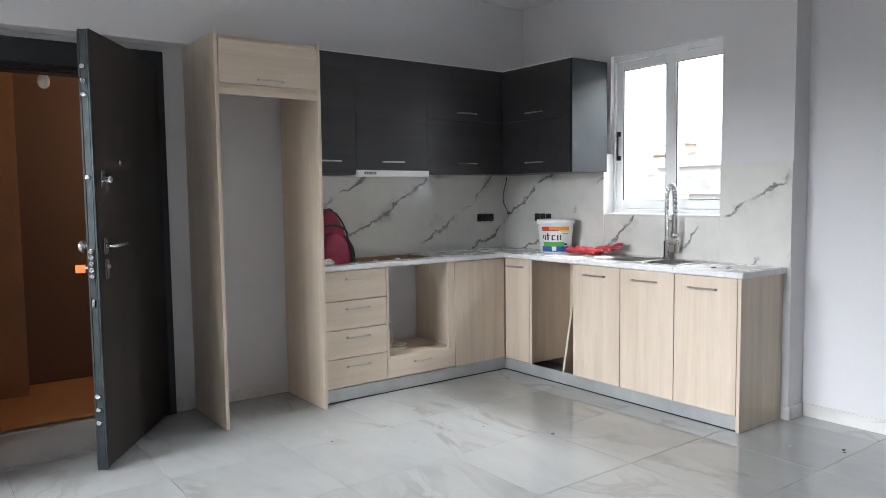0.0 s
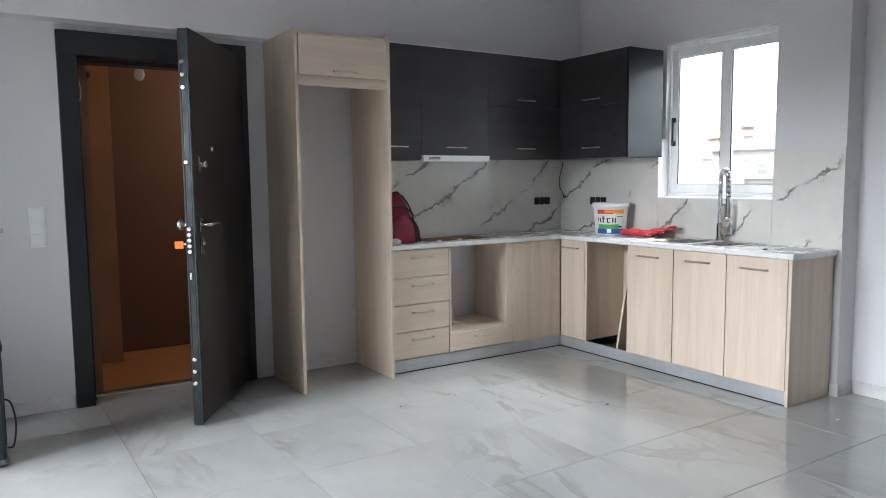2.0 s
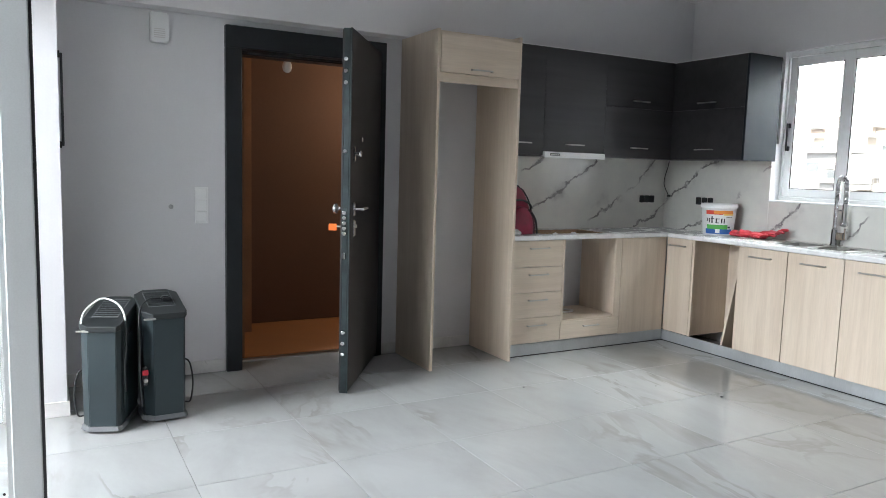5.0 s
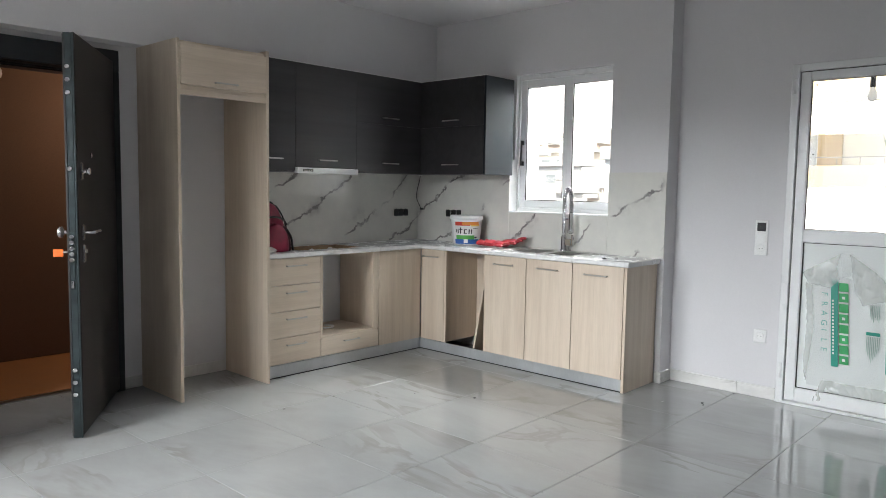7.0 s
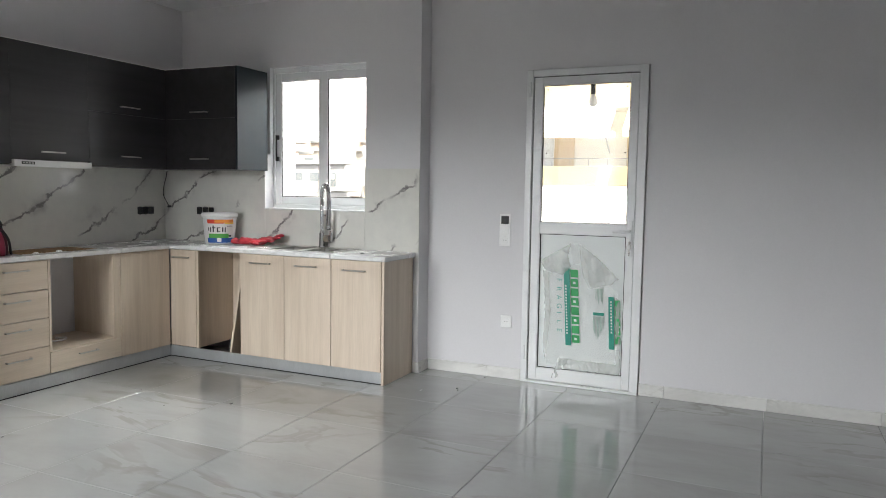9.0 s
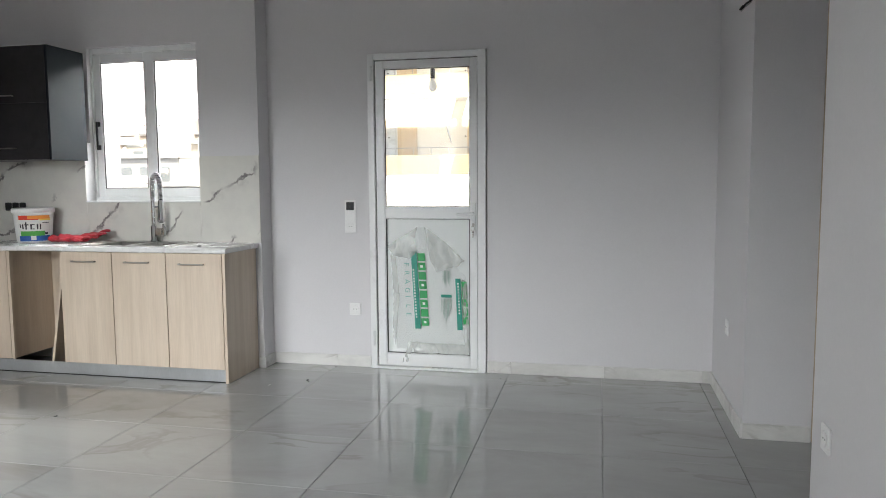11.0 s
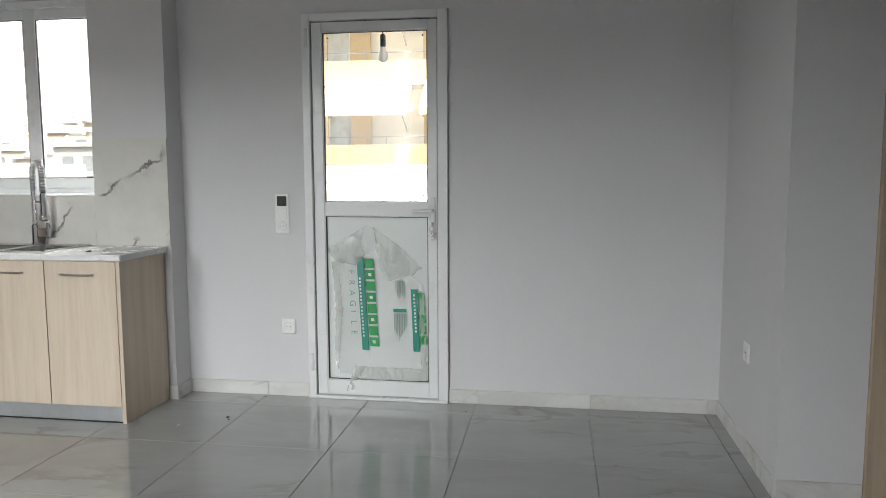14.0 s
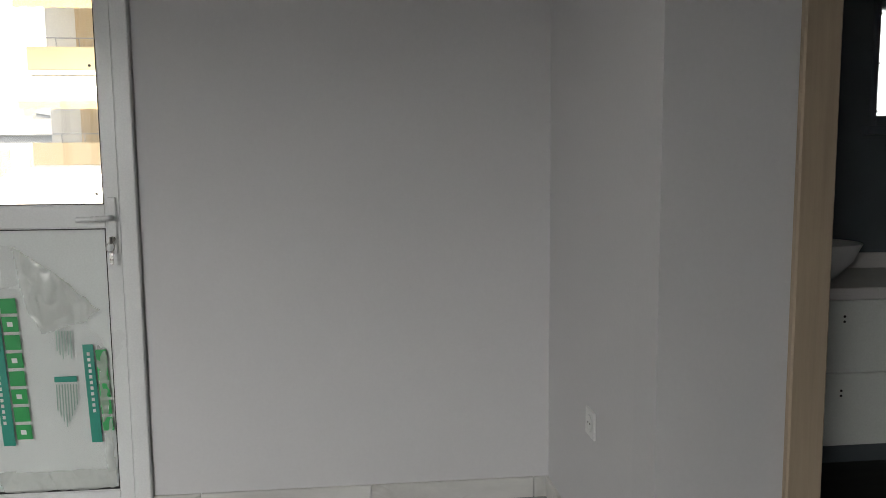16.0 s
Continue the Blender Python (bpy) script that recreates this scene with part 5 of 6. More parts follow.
    part("cord", tube([(x, 0.10, 0.30), (x + cord_side * 0.03, 0.08, 0.28), (x + cord_side * 0.045, 0.07, 0.18), (x + cord_side * 0.03, 0.06, 0.08), (x + cord_side * 0.004, 0.07, 0.07)], 0.0045, 7, 5), PLASTIC_B, h)
    return h


h1 = heater(pose(-0.178, 3.835, 0, 0, 0, -21), "dark slate electric heater with a white cable over it", w=0.19, d=0.36, hf=0.530, hb=0.612, cord_side=-1)
part("white_cable", tube([(-0.085, 0.02, 0.545), (-0.08, 0.07, 0.600), (-0.02, 0.12, 0.650), (0.05, 0.11, 0.635), (0.090, 0.09, 0.595), (0.104, 0.08, 0.545)], 0.0048, 8, 6), PLASTIC_W, h1, "white cable arching over the top")
part("dark_lead", tube([(0.104, 0.08, 0.545), (0.112, 0.06, 0.45), (0.106, 0.05, 0.32), (0.112, 0.04, 0.20)], 0.005, 7, 5), PLASTIC_B, h1, "black lead")
part("side_louvre", boxes(*[(0.0945, 0.098, 0.06 + k * 0.024, 0.068 + k * 0.024, 0.12, 0.50) for k in range(11)], bevel=0.001), HEATER_TOP, h1)
h2 = heater(pose(0.138, 3.885, 0, 0, 0, 3), "dark slate electric heater with its plug on top", w=0.205, d=0.30, hf=0.562, hb=0.638, cord_side=1)
part("plug", boxes((0.005, 0.050, 0.13, 0.17, 0.603, 0.634), bevel=0.007, seg=2), PLASTIC_B, h2)
part("plug_cable", tube([(0.008, 0.15, 0.618), (-0.05, 0.13, 0.625), (-0.10, 0.08, 0.60), (-0.122, 0.03, 0.54), (-0.126, -0.004, 0.42), (-0.128, -0.006, 0.25), (-0.118, -0.004, 0.10)], 0.0048, 7, 6), PLASTIC_B, h2, "black plug cable")
dial = part("thermostat", boxes((-0.118, -0.090, -0.006, 0.030, 0.20, 0.30), bevel=0.008), PLASTIC_B, h2)
part("red_tag", boxes((-0.117, -0.088, -0.010, -0.006, 0.258, 0.285), bevel=0.002), surface("red_plastic", (0.62, 0.03, 0.05), 0.4), dial, "red tag")
part("dial", lathe([(0.011, 0), (0.011, -0.010), (0.008, -0.012)], (-0.102, -0.006, 0.232), 12, axis=1), NICKEL, dial)

# crumbs of plaster and offcuts left on the floor and the worktop
GRIT = surface("grey_grit", (0.10, 0.10, 0.10), 0.9, vary=0.3, scale=60)


def crumb(x, y, z, r, seed, label, mat=GRIT):
    bm = bmesh.new()
    bmesh.ops.create_icosphere(bm, subdivisions=2, radius=1.0)
    for v in bm.verts:
        k = 1 + 0.5 * noise.noise(v.co * 1.9 + Vector((seed, 0, 3)))
        v.co = Vector((v.co.x * r * k, v.co.y * r * 0.6 * k, max(0.0, (v.co.z * 0.3 + 0.28) * r * k)))
    bmesh.ops.translate(bm, verts=bm.verts, vec=(x, y, z))
    solid("crumb", bm, mat, (x, y, z), label, "debris", "crumbs")


for k, (x, y, r) in enumerate(((4.14, 1.84, 0.009), (4.54, 1.80, 0.010), (3.21, 2.96, 0.012), (4.45, 0.62, 0.007), (3.0, 3.3, 0.006), (2.2, 3.62, 0.007), (4.50, -0.30, 0.006))):
    crumb(x, y, 0.0, r, k, "small dark crumb of plaster on the marble floor")


# ---- bare bulb in the stair hall ----
bulb = thing("bare_bulb", (1.13, 5.10, 2.01), "bare bulb on a short wire in the stair hall", "lamp")
part("wire", tube([(1.13, 5.10, 2.16), (1.132, 5.10, 2.5), (1.13, 5.10, 2.90)], 0.003, 6, 3), PLASTIC_W, bulb)
part("holder", lathe([(0.012, 0.15), (0.018, 0.14), (0.019, 0.075), (0.016, 0.070)], (1.13, 5.10, 2.01), 16), PLASTIC_W, bulb)
BULB = surface("opal_bulb_glass", (0.85, 0.83, 0.80), 0.25, vary=0.02)
part("glass_bulb", lathe([(0.013, 0.072), (0.020, 0.055), (0.032, 0.025), (0.034, 0.005), (0.028, -0.018), (0.012, -0.031)], (1.13, 5.10, 2.01), 20), BULB, bulb)
box2 = thing("junction_box", (1.02, 5.748, 2.10), "small round wall box with loose wire", "box")
part("box_rim", lathe([(0.025, 0), (0.025, -0.012), (0.018, -0.012)], (0.90, 5.75, 2.08), 14, axis=1), PLASTIC_B, box2)
part("wire", tube([(0.735, 4.94, 2.04), (0.75, 4.96, 1.98), (0.765, 4.955, 1.86), (0.745, 4.95, 1.80)], 0.003, 6, 4), PLASTIC_W, box2)


ic = thing("intercom_panel", (0.86, 5.742, 1.51), "slim grey intercom panel on the tan stair hall wall", "intercom")
part("face_plate", boxes((0.834, 0.886, 5.738, 5.75, 1.415, 1.60), bevel=0.003), NICKEL, ic)
part("call_window", boxes((0.842, 0.878, 5.735, 5.7385, 1.535, 1.578)), PLASTIC_B, ic)
part("button", lathe([(0.013, 0), (0.013, -0.006), (0.009, -0.008)], (0.860, 5.738, 1.495), 14, axis=1), PLASTIC_B, ic)
for z in (1.426, 1.589):
    part("screw", lathe([(0.004, 0), (0.004, -0.002)], (0.860, 5.738, z), 8, axis=1), GASKET, ic)


# ---- torn printed film on the balcony door's panel ----
def film_sheet(name, outline, lift, mat, parent, seed, step=0.0045):
    """A thin wrinkled sheet; the outline is in (y, z) on the door's plane."""
    ys, zs = [p[0] for p in outline], [p[1] for p in outline]

    def inside(y, z):
        hit = False
        for (a, b), (c, d) in zip(outline, outline[1:] + outline[:1]):
            if (b > z) != (d > z) and y < (c - a) * (z - b) / (d - b) + a:
                hit = not hit
        return hit
    bm = bmesh.new()
    grid = {}
    ny, nz = int((max(ys) - min(ys)) / step) + 2, int((max(zs) - min(zs)) / step) + 2

    def vert(i, j):
        if (i, j) not in grid:
            y, z = min(ys) + i * step, min(zs) + j * step
            p = Vector((y * 9, z * 6, seed))
            grid[i, j] = bm.verts.new((4.607 - lift * (0.35 + abs(noise.noise(p)) * 1.6 + 0.5 * abs(noise.noise(p * 3.1))), y + 0.006 * noise.noise(p * 4), z + 0.006 * noise.noise(p * 4 + Vector((5, 5, 0)))))
        return grid[i, j]
    for i in range(ny):
        for j in range(nz):
            if inside(min(ys) + (i + 0.5) * step, min(zs) + (j + 0.5) * step):
                bm.faces.new((vert(i, j), vert(i + 1, j), vert(i + 1, j + 1), vert(i, j + 1)))
    for f in bm.faces:
        f.smooth = True
    return part(name, bm, mat, parent)


def plastic(name, colour, alpha, rough):
    mat = surface(name, colour, rough, vary=0.05, scale=14, grain=0.02)
    mat.node_tree.nodes["Principled BSDF"].inputs["Alpha"].default_value = alpha
    return mat


film = thing("protective_film", (4.60, 1.15, 0.12), "torn protective plastic film with green print on the door panel", "film")
CLEAR, HAZY = plastic("clear_film", (0.80, 0.82, 0.80), 0.16, 0.15), plastic("hazy_film", (0.74, 0.76, 0.72), 0.36, 0.12)
film_sheet("film_sheet", [(1.405, 0.80), (1.30, 0.86), (1.15, 0.84), (0.98, 0.76), (0.88, 0.66), (0.862, 0.14), (1.37, 0.14), (1.385, 0.45)], 0.004, CLEAR, film, 1.0)
film_sheet("film_flap", [(1.428, 0.86), (1.21, 0.99), (1.235, 0.90), (1.21, 0.83), (1.26, 0.775), (1.38, 0.79)], 0.016, HAZY, film, 2.0)
film_sheet("film_flap", [(1.16, 0.99), (1.03, 0.90), (0.885, 0.765), (0.93, 0.725), (1.08, 0.685), (1.125, 0.76), (1.14, 0.85)], 0.016, HAZY, film, 3.0)
film_sheet("film_flap", [(1.22, 0.99), (1.15, 0.995), (1.14, 0.86), (1.20, 0.84)], 0.006, CLEAR, film, 8.0)
film_sheet("film_fold", [(1.405, 0.80), (1.365, 0.78), (1.345, 0.50), (1.375, 0.16), (1.395, 0.30), (1.385, 0.52)], 0.012, HAZY, film, 4.0)
film_sheet("film_fold", [(1.265, 0.19), (0.86, 0.185), (0.86, 0.115), (1.24, 0.115)], 0.013, HAZY, film, 5.0)
film_sheet("film_tail", [(1.275, 0.20), (1.245, 0.17), (1.285, 0.05), (1.325, 0.045)], 0.028, HAZY, film, 6.0)
film_sheet("film_fold", [(0.905, 0.64), (0.872, 0.62), (0.858, 0.15), (0.885, 0.15)], 0.012, HAZY, film, 7.0)

TEAL = surface("teal_print", (0.01, 0.28, 0.20), 0.4, vary=0.06)
GREEN = surface("green_print", (0.012, 0.33, 0.085), 0.4, vary=0.06)
PX = 4.6005


def strip(name, y0, y1, z0, z1, mat, x=PX, lean=0.0):
    """A printed bar on the film; y0 is its inner side, lean shifts its lower end."""
    bm = prism([(y1, z1), (y0, z1), (y0 - lean, z0), (y1 - lean, z0)], 0, x - 0.0004, x)
    part(name, bm, mat, film)


strip("print_band", 1.221, 1.261, 0.285, 0.822, TEAL, lean=0.028)
for k in range(17):
    strip("print_mark", 1.238 - k * 0.0012, 1.248 - k * 0.0012, 0.690 - k * 0.0205, 0.702 - k * 0.0205, PAPER, PX - 0.001)


def block_letters(y0, y1, z_top, z_bottom, n, mat, lean):
    """Bold print that stands for a maker's mark: plain slanted blocks, some pierced."""
    h = (z_top - z_bottom) / n
    for k in range(n):
        za, s = z_top - k * h, lean * k / n
        strip("print_block", y0 - s, y1 - s, za - h * 0.90, za - h * 0.08, mat, lean=0.004)
        mid = (y0 + y1) / 2 - s
        if k % 2:
            strip("print_gap", mid - 0.009, mid + 0.009, za - h * 0.62, za - h * 0.36, PANEL, PX - 0.001, 0.002)


block_letters(1.163, 1.215, 0.815, 0.300, 8, GREEN, 0.028)
strip("print_band", 0.914, 0.950, 0.285, 0.640, TEAL, lean=0.014)
block_letters(0.872, 0.908, 0.625, 0.320, 5, GREEN, 0.012)
for k in range(11):
    strip("print_mark", 0.926 - k * 0.001, 0.936 - k * 0.001, 0.600 - k * 0.0205, 0.612 - k * 0.0205, PAPER, PX - 0.001)
GREYGREEN = surface("grey_green_print", (0.30, 0.42, 0.36), 0.5)
strip("print_band", 0.975, 1.050, 0.508, 0.528, TEAL)
for k in range(8):
    strip("print_line", 0.976 + k * 0.0095, 0.980 + k * 0.0095, 0.345 + 0.02 * abs(k - 4), 0.500, GREYGREEN)
for k in range(6):
    strip("print_line", 0.985 + k * 0.0095, 0.989 + k * 0.0095, 0.590 + 0.015 * (k % 3), 0.690, GREYGREEN)


def lettering(text, mat, parent, height, m, name="lettering"):
    cu_ = bpy.data.curves.new(name, "FONT")
    cu_.body, cu_.size, cu_.extrude, cu_.space_character = text, height, 0.0003, 2.05
    ob = bpy.data.objects.new(name, cu_)
    scene.collection.objects.link(ob)
    mesh = bpy.data.meshes.new_from_object(ob.evaluated_get(bpy.context.evaluated_depsgraph_get()))
    bpy.data.objects.remove(ob)
    bm = bmesh.new()
    bm.from_mesh(mesh)
    bmesh.ops.transform(bm, matrix=m, verts=bm.verts)
    part(name, bm, mat, parent)


# the word runs downwards, its tops towards the room's right
turn = Matrix.Translation((PX, 1.308, 0.745)) @ Matrix(((0, 0, -1, 0), (0, -1, 0, 0), (-1, 0, 0, 0), (0, 0, 0, 1)))
LETTERS = surface("teal_letters", (0.14, 0.40, 0.34), 0.5)
for k, ch in enumerate("FRAGILE"):
    lettering(ch, LETTERS, film, 0.050, Matrix.Translation((0, -0.002 * k, -0.058 * k)) @ turn, "letter")


# ---- bathroom seen through its doorway ----
BATH = surface("dark_grey_wall_tile", (0.13, 0.15, 0.165), 0.35, vary=0.1, scale=2)
BFLOOR = wood("dark_floor", (0.05, 0.046, 0.042), (0.028, 0.026, 0.025), 0.5, axis=1)
structure("bathroom_wall_east", boxes((4.75, 4.90, -3.2, -2.60, 0, CEIL_Z), (4.75, 4.90, -2.06, -0.97, 0, CEIL_Z), (4.75, 4.90, -2.60, -2.06, 0, 1.40), (4.75, 4.90, -2.60, -2.06, 1.905, CEIL_Z)), BATH, "dark grey bathroom wall with a small window")
structure("bathroom_wall_north", boxes((3.73, 4.75, -0.975, -0.862, 0, CEIL_Z)), BATH, "dark grey bathroom wall")
structure("bathroom_floor", boxes((3.66, 4.75, -3.2, -0.975, 0.0, 0.004)), BFLOOR, "dark wood-look bathroom floor", "floor")
structure("bathroom_wall_south", boxes((3.73, 4.75, -3.2, -3.15, 0, CEIL_Z)), BATH, "dark grey bathroom end wall")
bw = thing("window_4", (4.80, -2.35, 1.45), "small frosted bathroom window in a dark frame", "window", kind="structure")
GREY_FRAME = surface("dark_grey_window_frame", (0.16, 0.19, 0.21), 0.4)
part("window_frame", boxes((4.74, 4.82, -2.598, -2.575, 1.402, 1.903), (4.74, 4.82, -2.085, -2.062, 1.402, 1.903), (4.74, 4.82, -2.575, -2.085, 1.402, 1.44), (4.74, 4.82, -2.575, -2.085, 1.865, 1.903), bevel=0.003), GREY_FRAME, bw)
bp = part("pane", boxes((4.775, 4.781, -2.58, -2.08, 1.436, 1.87)), FROST, bw)
bp.visible_shadow = False
part("sill", boxes((4.70, 4.75, -2.64, -2.03, 1.365, 1.399), bevel=0.003), GREY_FRAME, bw)
for z in (1.46, 1.65, 1.845):
    part("glass_spacer", lathe([(0.005, 0), (0.005, 0.002)], (4.770, -2.105, z), 8, axis=0), GASKET, bw)
van = thing("vanity_unit", (4.5, -1.75, 0.32), "pale grey wall-hung vanity unit with two drawers", "cabinet")
VAN = surface("pale_grey_lacquer", (0.80, 0.83, 0.79), 0.35, vary=0.03)
part("body", boxes((4.30, 4.748, -2.25, -1.30, 0.275, 0.787)), VAN, van)
for z0, z1 in ((0.272, 0.527), (0.537, 0.783)):
    part("drawer_front", boxes((4.280, 4.299, -2.25, -1.30, z0, z1), bevel=0.002), VAN, van)
for z in (0.45, 0.71):
    for dz in (0.0, 0.018):
        part("fixing_hole", lathe([(0.0045, 0), (0.0045, -0.002)], (4.280, -1.668, z + dz), 8, axis=0), GASKET, van)
vt = part("countertop", boxes((4.27, 4.748, -2.27, -1.28, 0.787, 0.828), bevel=0.003), CARCASS, van, "white countertop")
part("upstand", boxes((4.735, 4.748, -2.27, -1.28, 0.828, 0.89), bevel=0.002), CARCASS, vt)
solid("wash_bowl", lathe([(0.07, 0), (0.10, 0.008), (0.155, 0.07), (0.185, 0.135), (0.180, 0.137), (0.15, 0.075), (0.09, 0.018), (0.01, 0.012)], (4.50, -1.655, 0.828), 32), PLASTIC_W, (4.50, -1.655, 0.828), "white ceramic wash bowl on the vanity top", "basin")


# ---- outside: balconies, street and the houses opposite ----
RENDER = surface("cream_render", (0.84, 0.82, 0.76), 0.85, vary=0.06, scale=0.4, grain=0.03, grain_scale=20)
YELLOW = surface("yellow_render", (0.80, 0.64, 0.40), 0.85, vary=0.06, scale=0.4, grain=0.03, grain_scale=20)
PALE = surface("white_render", (0.84, 0.84, 0.82), 0.85, vary=0.06, scale=0.4, grain=0.03, grain_scale=20)
AWNING = surface("cream_canvas", (0.86, 0.82, 0.72), 0.8, vary=0.06, scale=1.0)
FRINGE = surface("ochre_canvas", (0.60, 0.42, 0.22), 0.8, vary=0.1, scale=1.0)
SHUTTER = wood("pale_ochre_shutters", (0.66, 0.53, 0.36), (0.58, 0.45, 0.28), 0.6)
RAIL = surface("grey_painted_rail", (0.35, 0.36, 0.37), 0.5, vary=0.1)
PANE_FAR = surface("far_window_glass", (0.55, 0.57, 0.57), 0.1, vary=0.2)
ASPHALT = surface("asphalt", (0.05, 0.05, 0.052), 0.9, vary=0.2, scale=0.2, grain=0.2)
PARTITION = surface("pale_grey_partition", (0.40, 0.45, 0.47), 0.7, vary=0.05)
CONCRETE = surface("balcony_concrete", (0.28, 0.285, 0.28), 0.85, vary=0.08)
# Grey-blue puts distance haze into the colour of the far pale houses.
HAZE_GREY = surface("haze_grey_render", (0.40, 0.42, 0.43), 0.85, vary=0.06, scale=0.4)
GROUND = -7.0
structure("ground", boxes((-400, 400, -400, 400, GROUND - 0.5, GROUND)), ASPHALT, "grey asphalt ground between the houses", "ground")


def slab_balcony(name, x0, x1, y0, y1, z, label):
    structure(name, boxes((x0, x1, y0, y1, z - 0.18, z), bevel=0.01), CONCRETE, label, "balcony")


slab_balcony("balcony_east", 4.86, 6.2, -0.4, 6.0, -0.02, "concrete balcony slab outside the glazed door")
slab_balcony("balcony_roof_east", 4.86, 6.2, -0.4, 6.0, 3.1, "concrete slab over the east balcony")
slab_balcony("balcony_west", -3.4, -1.60, -2.0, 6.0, -0.02, "concrete balcony slab outside the wide opening")
# Unseen slab added to keep sun off the room and the partition.
slab_balcony("balcony_roof_west", -3.7, -1.60, -2.0, 6.0, 3.35, "unseen slab added over the west balcony to block sun")
structure("balcony_partition", boxes((-3.4, -0.70, 5.35, 5.50, -0.02, 2.6)), PARTITION, "pale grey partition at the end of the balcony")
ob_ = thing("balcony_bulb", (4.99, 1.185, 1.95), "bare bulb hanging on a wire over the balcony", "lamp")
part("wire", tube([(4.99, 1.185, 2.10), (5.0, 1.19, 2.4), (4.99, 1.185, 2.92)], 0.004, 6, 3), PLASTIC_B, ob_)
part("holder", lathe([(0.010, 0.135), (0.017, 0.125), (0.018, 0.065), (0.015, 0.06)], (4.99, 1.185, 1.98), 14), PLASTIC_B, ob_)
part("glass_bulb", lathe([(0.012, 0.06), (0.018, 0.045), (0.030, 0.018), (0.031, 0.0), (0.024, -0.02), (0.01, -0.030)], (4.99, 1.185, 1.98), 18), BULB, ob_)


def apartment_house(name, label, x, y0, y1, floors, z0, mat, parapet, awnings=True, depth=10.0, rail=False, west=True, bays=4):
    """A block whose balconies face west; z0 is the level of one balcony floor, storeys 3 m."""
    h = thing(name, (x + depth / 2, (y0 + y1) / 2, GROUND), label, "house")
    low = z0 - 3.0 * math.ceil((z0 - GROUND) / 3.0)
    top = z0 + 3.0 * floors
    part("wall", boxes((x, x + depth, y0, y1, GROUND, top)), mat, h)
    part("roof_edge", boxes((x - 0.25, x + depth + 0.25, y0 - 0.25, y1 + 0.25, top, top + 0.9)), mat, h)
    part("stair_head", boxes((x + depth * 0.4, x + depth * 0.7, y0 + 1.5, y0 + 5.0, top + 0.9, top + 3.2)), mat, h)
    z = low
    while z < top - 0.5:
        if z > GROUND + 1.5:
            b = part("balcony", boxes((x - 1.5, x, y0, y1, z - 0.16, z)), mat, h)
            if rail:
                part("railing", boxes((x - 1.5, x - 1.46, y0, y1, z + 0.95, z + 1.0), *[(x - 1.49, x - 1.47, y0 + k * 0.25, y0 + k * 0.25 + 0.02, z, z + 0.95) for k in range(int((y1 - y0) / 0.25))]), RAIL, b)
            else:
                part("parapet", boxes((x - 1.5, x - 1.36, y0, y1, z, z + 0.72), bevel=0.02), parapet, b)
                part("railing", boxes((x - 1.45, x - 1.41, y0, y1, z + 0.98, z + 1.01), *[(x - 1.44, x - 1.42, y0 + k * 0.7, y0 + k * 0.7 + 0.02, z + 0.72, z + 0.98) for k in range(int((y1 - y0) / 0.7))]), RAIL, b)
        w = (y1 - y0) / bays
        for k in range(bays):
            c = y0 + (k + 0.5) * w
            win = part("window", boxes((x - 0.06, x + 0.02, c - 0.95, c + 0.95, z + 0.05, z + 2.25)), PALE, h)
            part("pane", boxes((x - 0.075, x - 0.061, c - 0.40, c + 0.40, z + 0.15, z + 2.15)), PANE_FAR, win)
            part("shutter", boxes((x - 0.11, x - 0.061, c - 1.25, c - 0.45, z + 0.1, z + 2.2), *[(x - 0.12, x - 0.11, c - 1.2, c - 0.5, z + 0.2 + q * 0.12, z + 0.27 + q * 0.12) for q in range(16)]), SHUTTER, win)
            part("shutter", boxes((x - 0.11, x - 0.061, c + 0.45, c + 1.25, z + 0.1, z + 2.2)), SHUTTER, win)
        if awnings and z > z0 - 1.0:
            na = max(1, int((y1 - y0) / 4.6))
            for k in range(na):
                a, c = y0 + 0.3 + k * (y1 - y0) / na, y0 + (k + 1) * (y1 - y0) / na - 0.15
                aw = part("awning", prism([(x - 1.42, z + 2.80), (x - 1.42, z + 2.83), (x - 2.55, z + 1.93), (x - 2.55, z + 1.90)], 1, a, c), AWNING, h)
                bm = bmesh.new()
                n = int((c - a) / 0.12)
                tv = [bm.verts.new((x - 2.56, a + (c - a) * i / n, z + 1.93)) for i in range(n + 1)]
                bv = [bm.verts.new((x - 2.56, a + (c - a) * i / n, z + 1.66 + 0.05 * abs(math.sin(i * 0.9)))) for i in range(n + 1)]
                for i in range(n):
                    bm.faces.new((tv[i], tv[i + 1], bv[i + 1], bv[i]))
                part("fringe", bm, FRINGE, aw)
                part("arm", tube([(x - 1.40, a + 0.2, z + 1.2), (x - 2.53, a + 0.2, z + 1.92)], 0.025, 6, 1), RAIL, aw)
        z += 3.0
    return h


apartment_house("apartment_house", "cream apartment house with yellow parapets and canvas awnings", 28.0, -12.0, 10.6, 3, 1.60, RENDER, YELLOW, bays=5)
apartment_house("apartment_house", "pale apartment house with railings and brown shutters", 46.0, 12.5, 27.0, 1, 0.6, HAZE_GREY, HAZE_GREY, False, rail=True)
apartment_house("apartment_house", "white apartment house with open railings", 64.0, 31.0, 50.0, 1, 0.2, HAZE_GREY, HAZE_GREY, False, rail=True)
apartment_house("apartment_house", "cream apartment house on the rising ground", 90.0, 47.0, 64.0, 2, 0.6, HAZE_GREY, HAZE_GREY, True, bays=4)
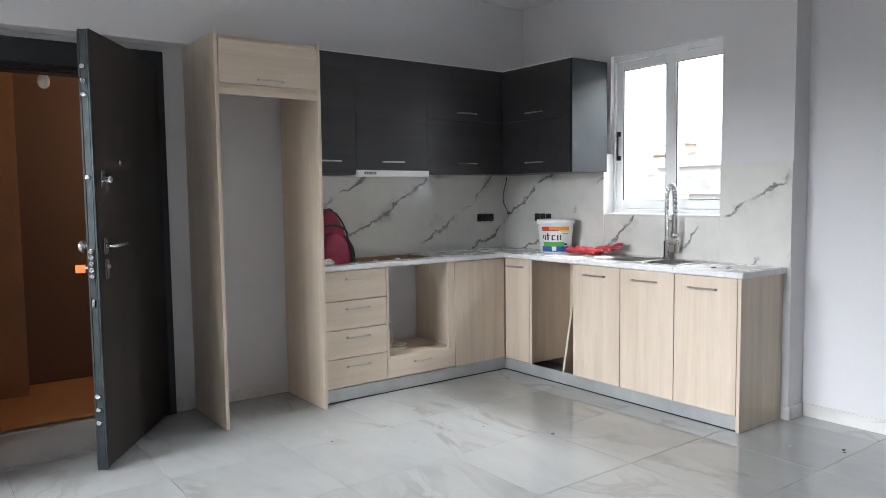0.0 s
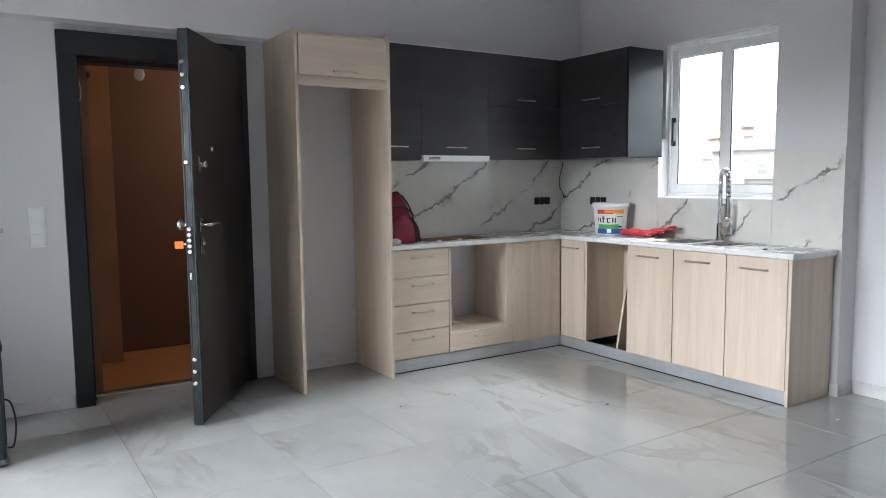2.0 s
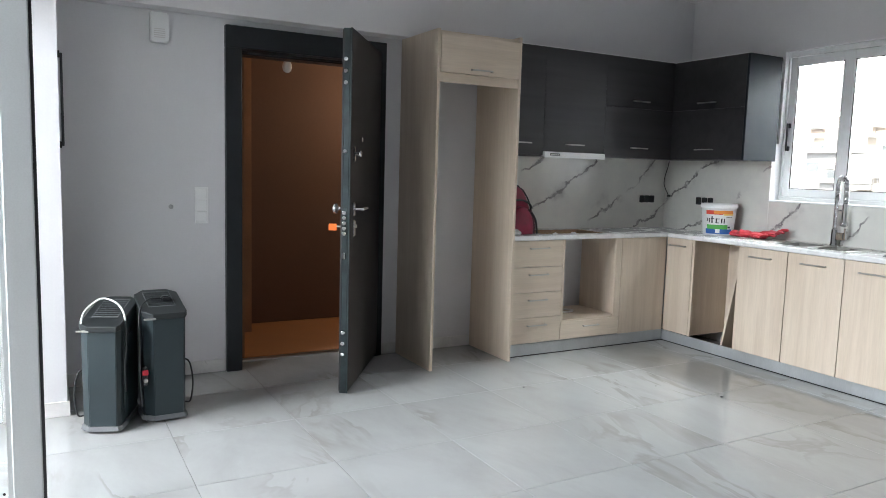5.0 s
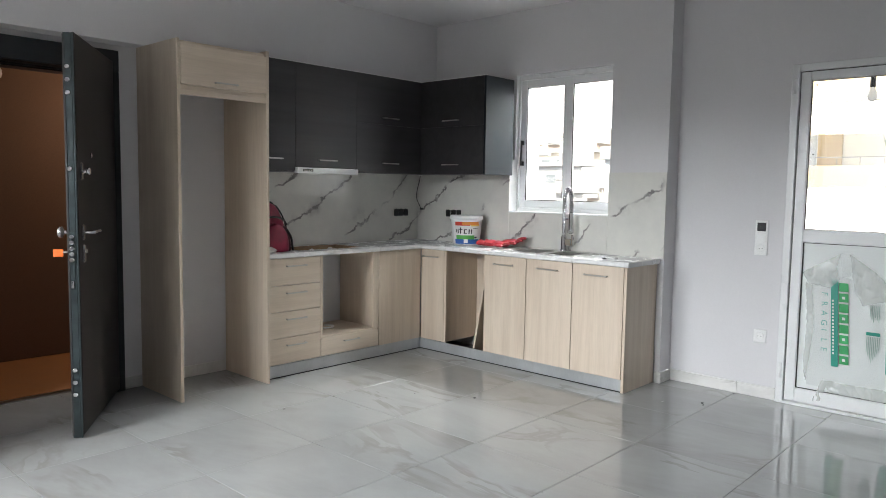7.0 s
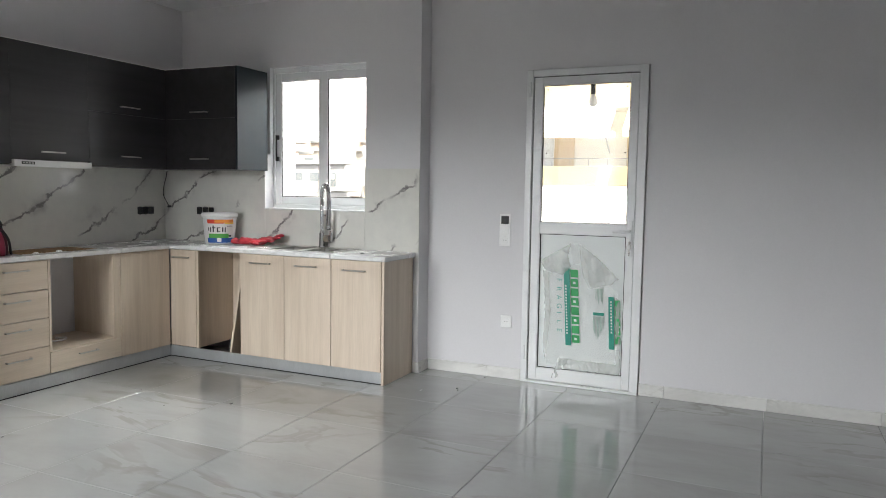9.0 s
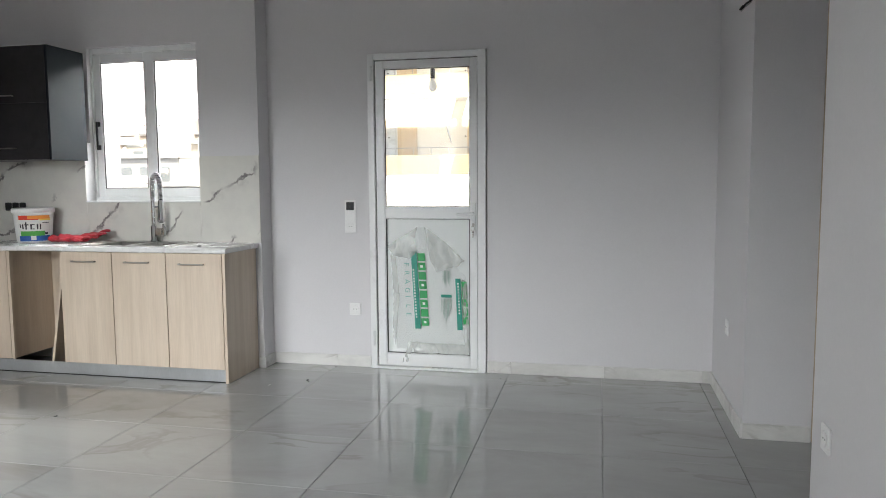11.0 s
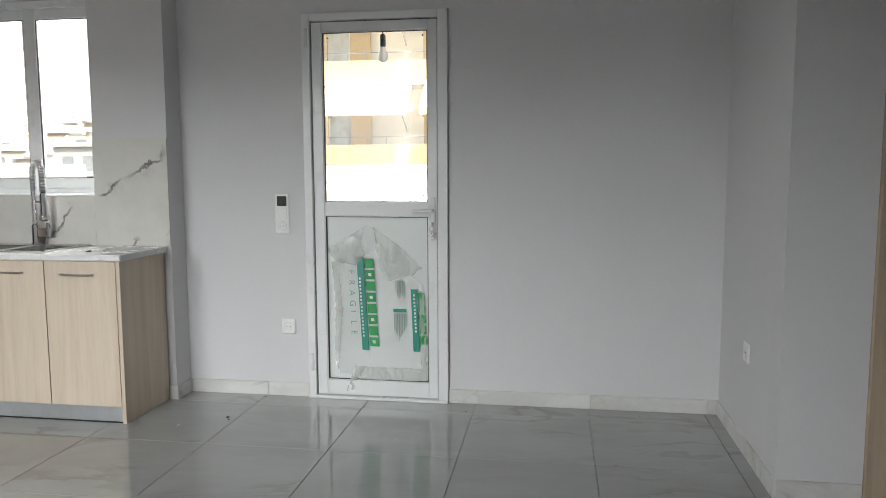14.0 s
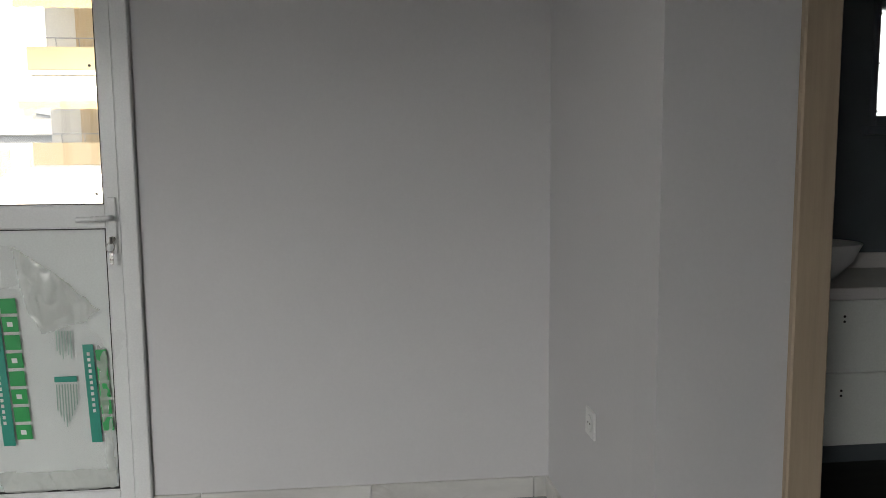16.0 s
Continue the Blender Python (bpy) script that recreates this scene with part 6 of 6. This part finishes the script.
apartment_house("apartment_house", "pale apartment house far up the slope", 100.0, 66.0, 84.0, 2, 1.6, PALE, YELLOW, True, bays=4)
apartment_house("apartment_house", "white apartment house far up the slope", 130.0, 56.0, 90.0, 4, 0.0, HAZE_GREY, HAZE_GREY, False, rail=True, bays=5)
# Slope tones darkened in colour to temper the bright window view.
HILL = [surface("hill_render", c, 0.85, vary=0.08, scale=0.3) for c in ((0.36, 0.36, 0.35), (0.34, 0.28, 0.23), (0.24, 0.26, 0.28), (0.40, 0.36, 0.30))]
FELT = surface("grey_blue_roof_felt", (0.13, 0.145, 0.155), 0.8, vary=0.15, scale=0.5)
low = thing("low_house", (17.0, 14.0, GROUND), "low white house with a flat roof and parapet", "house")
part("wall", boxes((13.0, 24.0, 9.0, 22.0, GROUND, -0.9)), HILL[0], low)
part("roof", boxes((12.8, 24.2, 8.8, 22.2, -0.9, -0.7)), FELT, low)
part("parapet", boxes((12.8, 13.0, 8.8, 22.2, -0.7, 0.1), (13.0, 24.2, 8.8, 9.0, -0.7, 0.1), (24.0, 24.2, 9.0, 22.2, -0.7, 0.1)), HILL[0], low)
part("stair_head", boxes((19.0, 22.0, 15.0, 19.0, -0.7, 1.6)), HILL[0], low)
part("water_tank", lathe([(0.35, 0), (0.35, 1.0)], (16.0, 12.5, -0.7), 16), RAIL, low)
lower = thing("low_house", (24.0, 2.0, GROUND), "low white house with a pale sheet roof", "house")
part("wall", boxes((20.0, 25.0, -9.0, 10.4, GROUND, -0.5)), PALE, lower)
part("roof", prism([(19.6, -0.5), (25.2, 1.35), (25.2, 1.5), (19.6, -0.35)], 1, -9.3, 10.6), PALE, lower)
for k in range(6):
    part("roof_seam", prism([(19.7, -0.33), (25.0, 1.42), (25.0, 1.48), (19.7, -0.27)], 1, -8.0 + k * 3.1, -7.94 + k * 3.1), RAIL, lower)




def hill_house(x, y, w, d, base, h, mat, rnd):
    """A small block on the slope, its windows, balcony strips and roof clutter towards the flat."""
    t = thing("hill_house", (x + d / 2, y, GROUND), "pale flat-roofed house on the built-up slope", "house", "houses on the slope")
    part("wall", boxes((x, x + d, y - w / 2, y + w / 2, GROUND, base + h)), mat, t)
    part("roof", boxes((x - 0.3, x + d + 0.3, y - w / 2 - 0.3, y + w / 2 + 0.3, base + h, base + h + 0.35)), HILL[0], t)
    part("stair_head", boxes((x + d * 0.3, x + d * 0.7, y - w * 0.3, y + w * 0.05, base + h + 0.35, base + h + 2.4)), mat, t)
    if rnd.random() < 0.6:
        part("solar_tank", lathe([(0.28, -0.7), (0.28, 0.7)], (x + 1.0, y + w * 0.25, base + h + 1.3), 10, axis=1), HILL[0], t)
    z = base
    while z < base + h - 1.5:
        part("balcony", boxes((x - 1.2, x, y - w * 0.42, y + w * 0.42, z - 0.12, z + 0.75)), HILL[0], t)
        for k in range(3):
            c = y + (k - 1) * w * 0.29
            part("window", boxes((x - 0.05, x + 0.02, c - w * 0.08, c + w * 0.08, z + 0.9, z + 2.2)), FELT, t)
        z += 3.0


hill = random.Random(11)
for row in range(5):
    dist = 52.0 + 17.0 * row
    for k in range(7):
        slope = 0.50 + 0.058 * k + hill.uniform(-0.02, 0.02)
        hill_house(dist + 1.13 * k + hill.uniform(0.0, 0.9), slope * dist + hill.uniform(-2, 2), hill.uniform(5.5, 9.0), hill.uniform(6, 9), 0.6 + 1.6 * row + hill.uniform(-1.0, 0.8) - 2.0, hill.choice((3.0, 3.0, 6.0)), hill.choice(HILL), hill)


# glowing ring added all round the horizon to stand in for bright haze
HAZE = bpy.data.materials.new("haze_glow")
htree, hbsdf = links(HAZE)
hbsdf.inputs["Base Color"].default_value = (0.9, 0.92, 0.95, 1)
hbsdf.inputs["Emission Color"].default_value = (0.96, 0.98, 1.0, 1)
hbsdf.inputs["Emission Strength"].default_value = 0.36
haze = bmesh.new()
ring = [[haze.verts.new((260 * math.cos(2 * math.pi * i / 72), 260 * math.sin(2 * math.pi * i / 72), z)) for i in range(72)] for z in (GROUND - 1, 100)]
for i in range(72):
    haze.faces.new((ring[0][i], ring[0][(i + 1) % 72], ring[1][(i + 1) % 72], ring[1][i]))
structure("backdrop", haze, HAZE, "added glowing ring of pale haze", "sky")


# ---- floor tiles ----
TS, TX, TY = 0.6135, 0.130, 0.580
tile_bm = boxes((0.0012, TS - 0.0012, 0.0012, TS - 0.0012, -0.008, 0.0), bevel=0.0012)
tile_mesh = bpy.data.meshes.new("tile")
tile_bm.to_mesh(tile_mesh)
tile_bm.free()
tile_mesh.materials.append(TILE)
for i in range(-3, 8):
    for j in range(-7, 7):
        x, y = TX + i * TS, TY + j * TS
        if y < -1.9 and x < 2.0:
            continue
        t = new("tile", tile_mesh)
        t.location = (x, y, 0)
        t.parent = floor
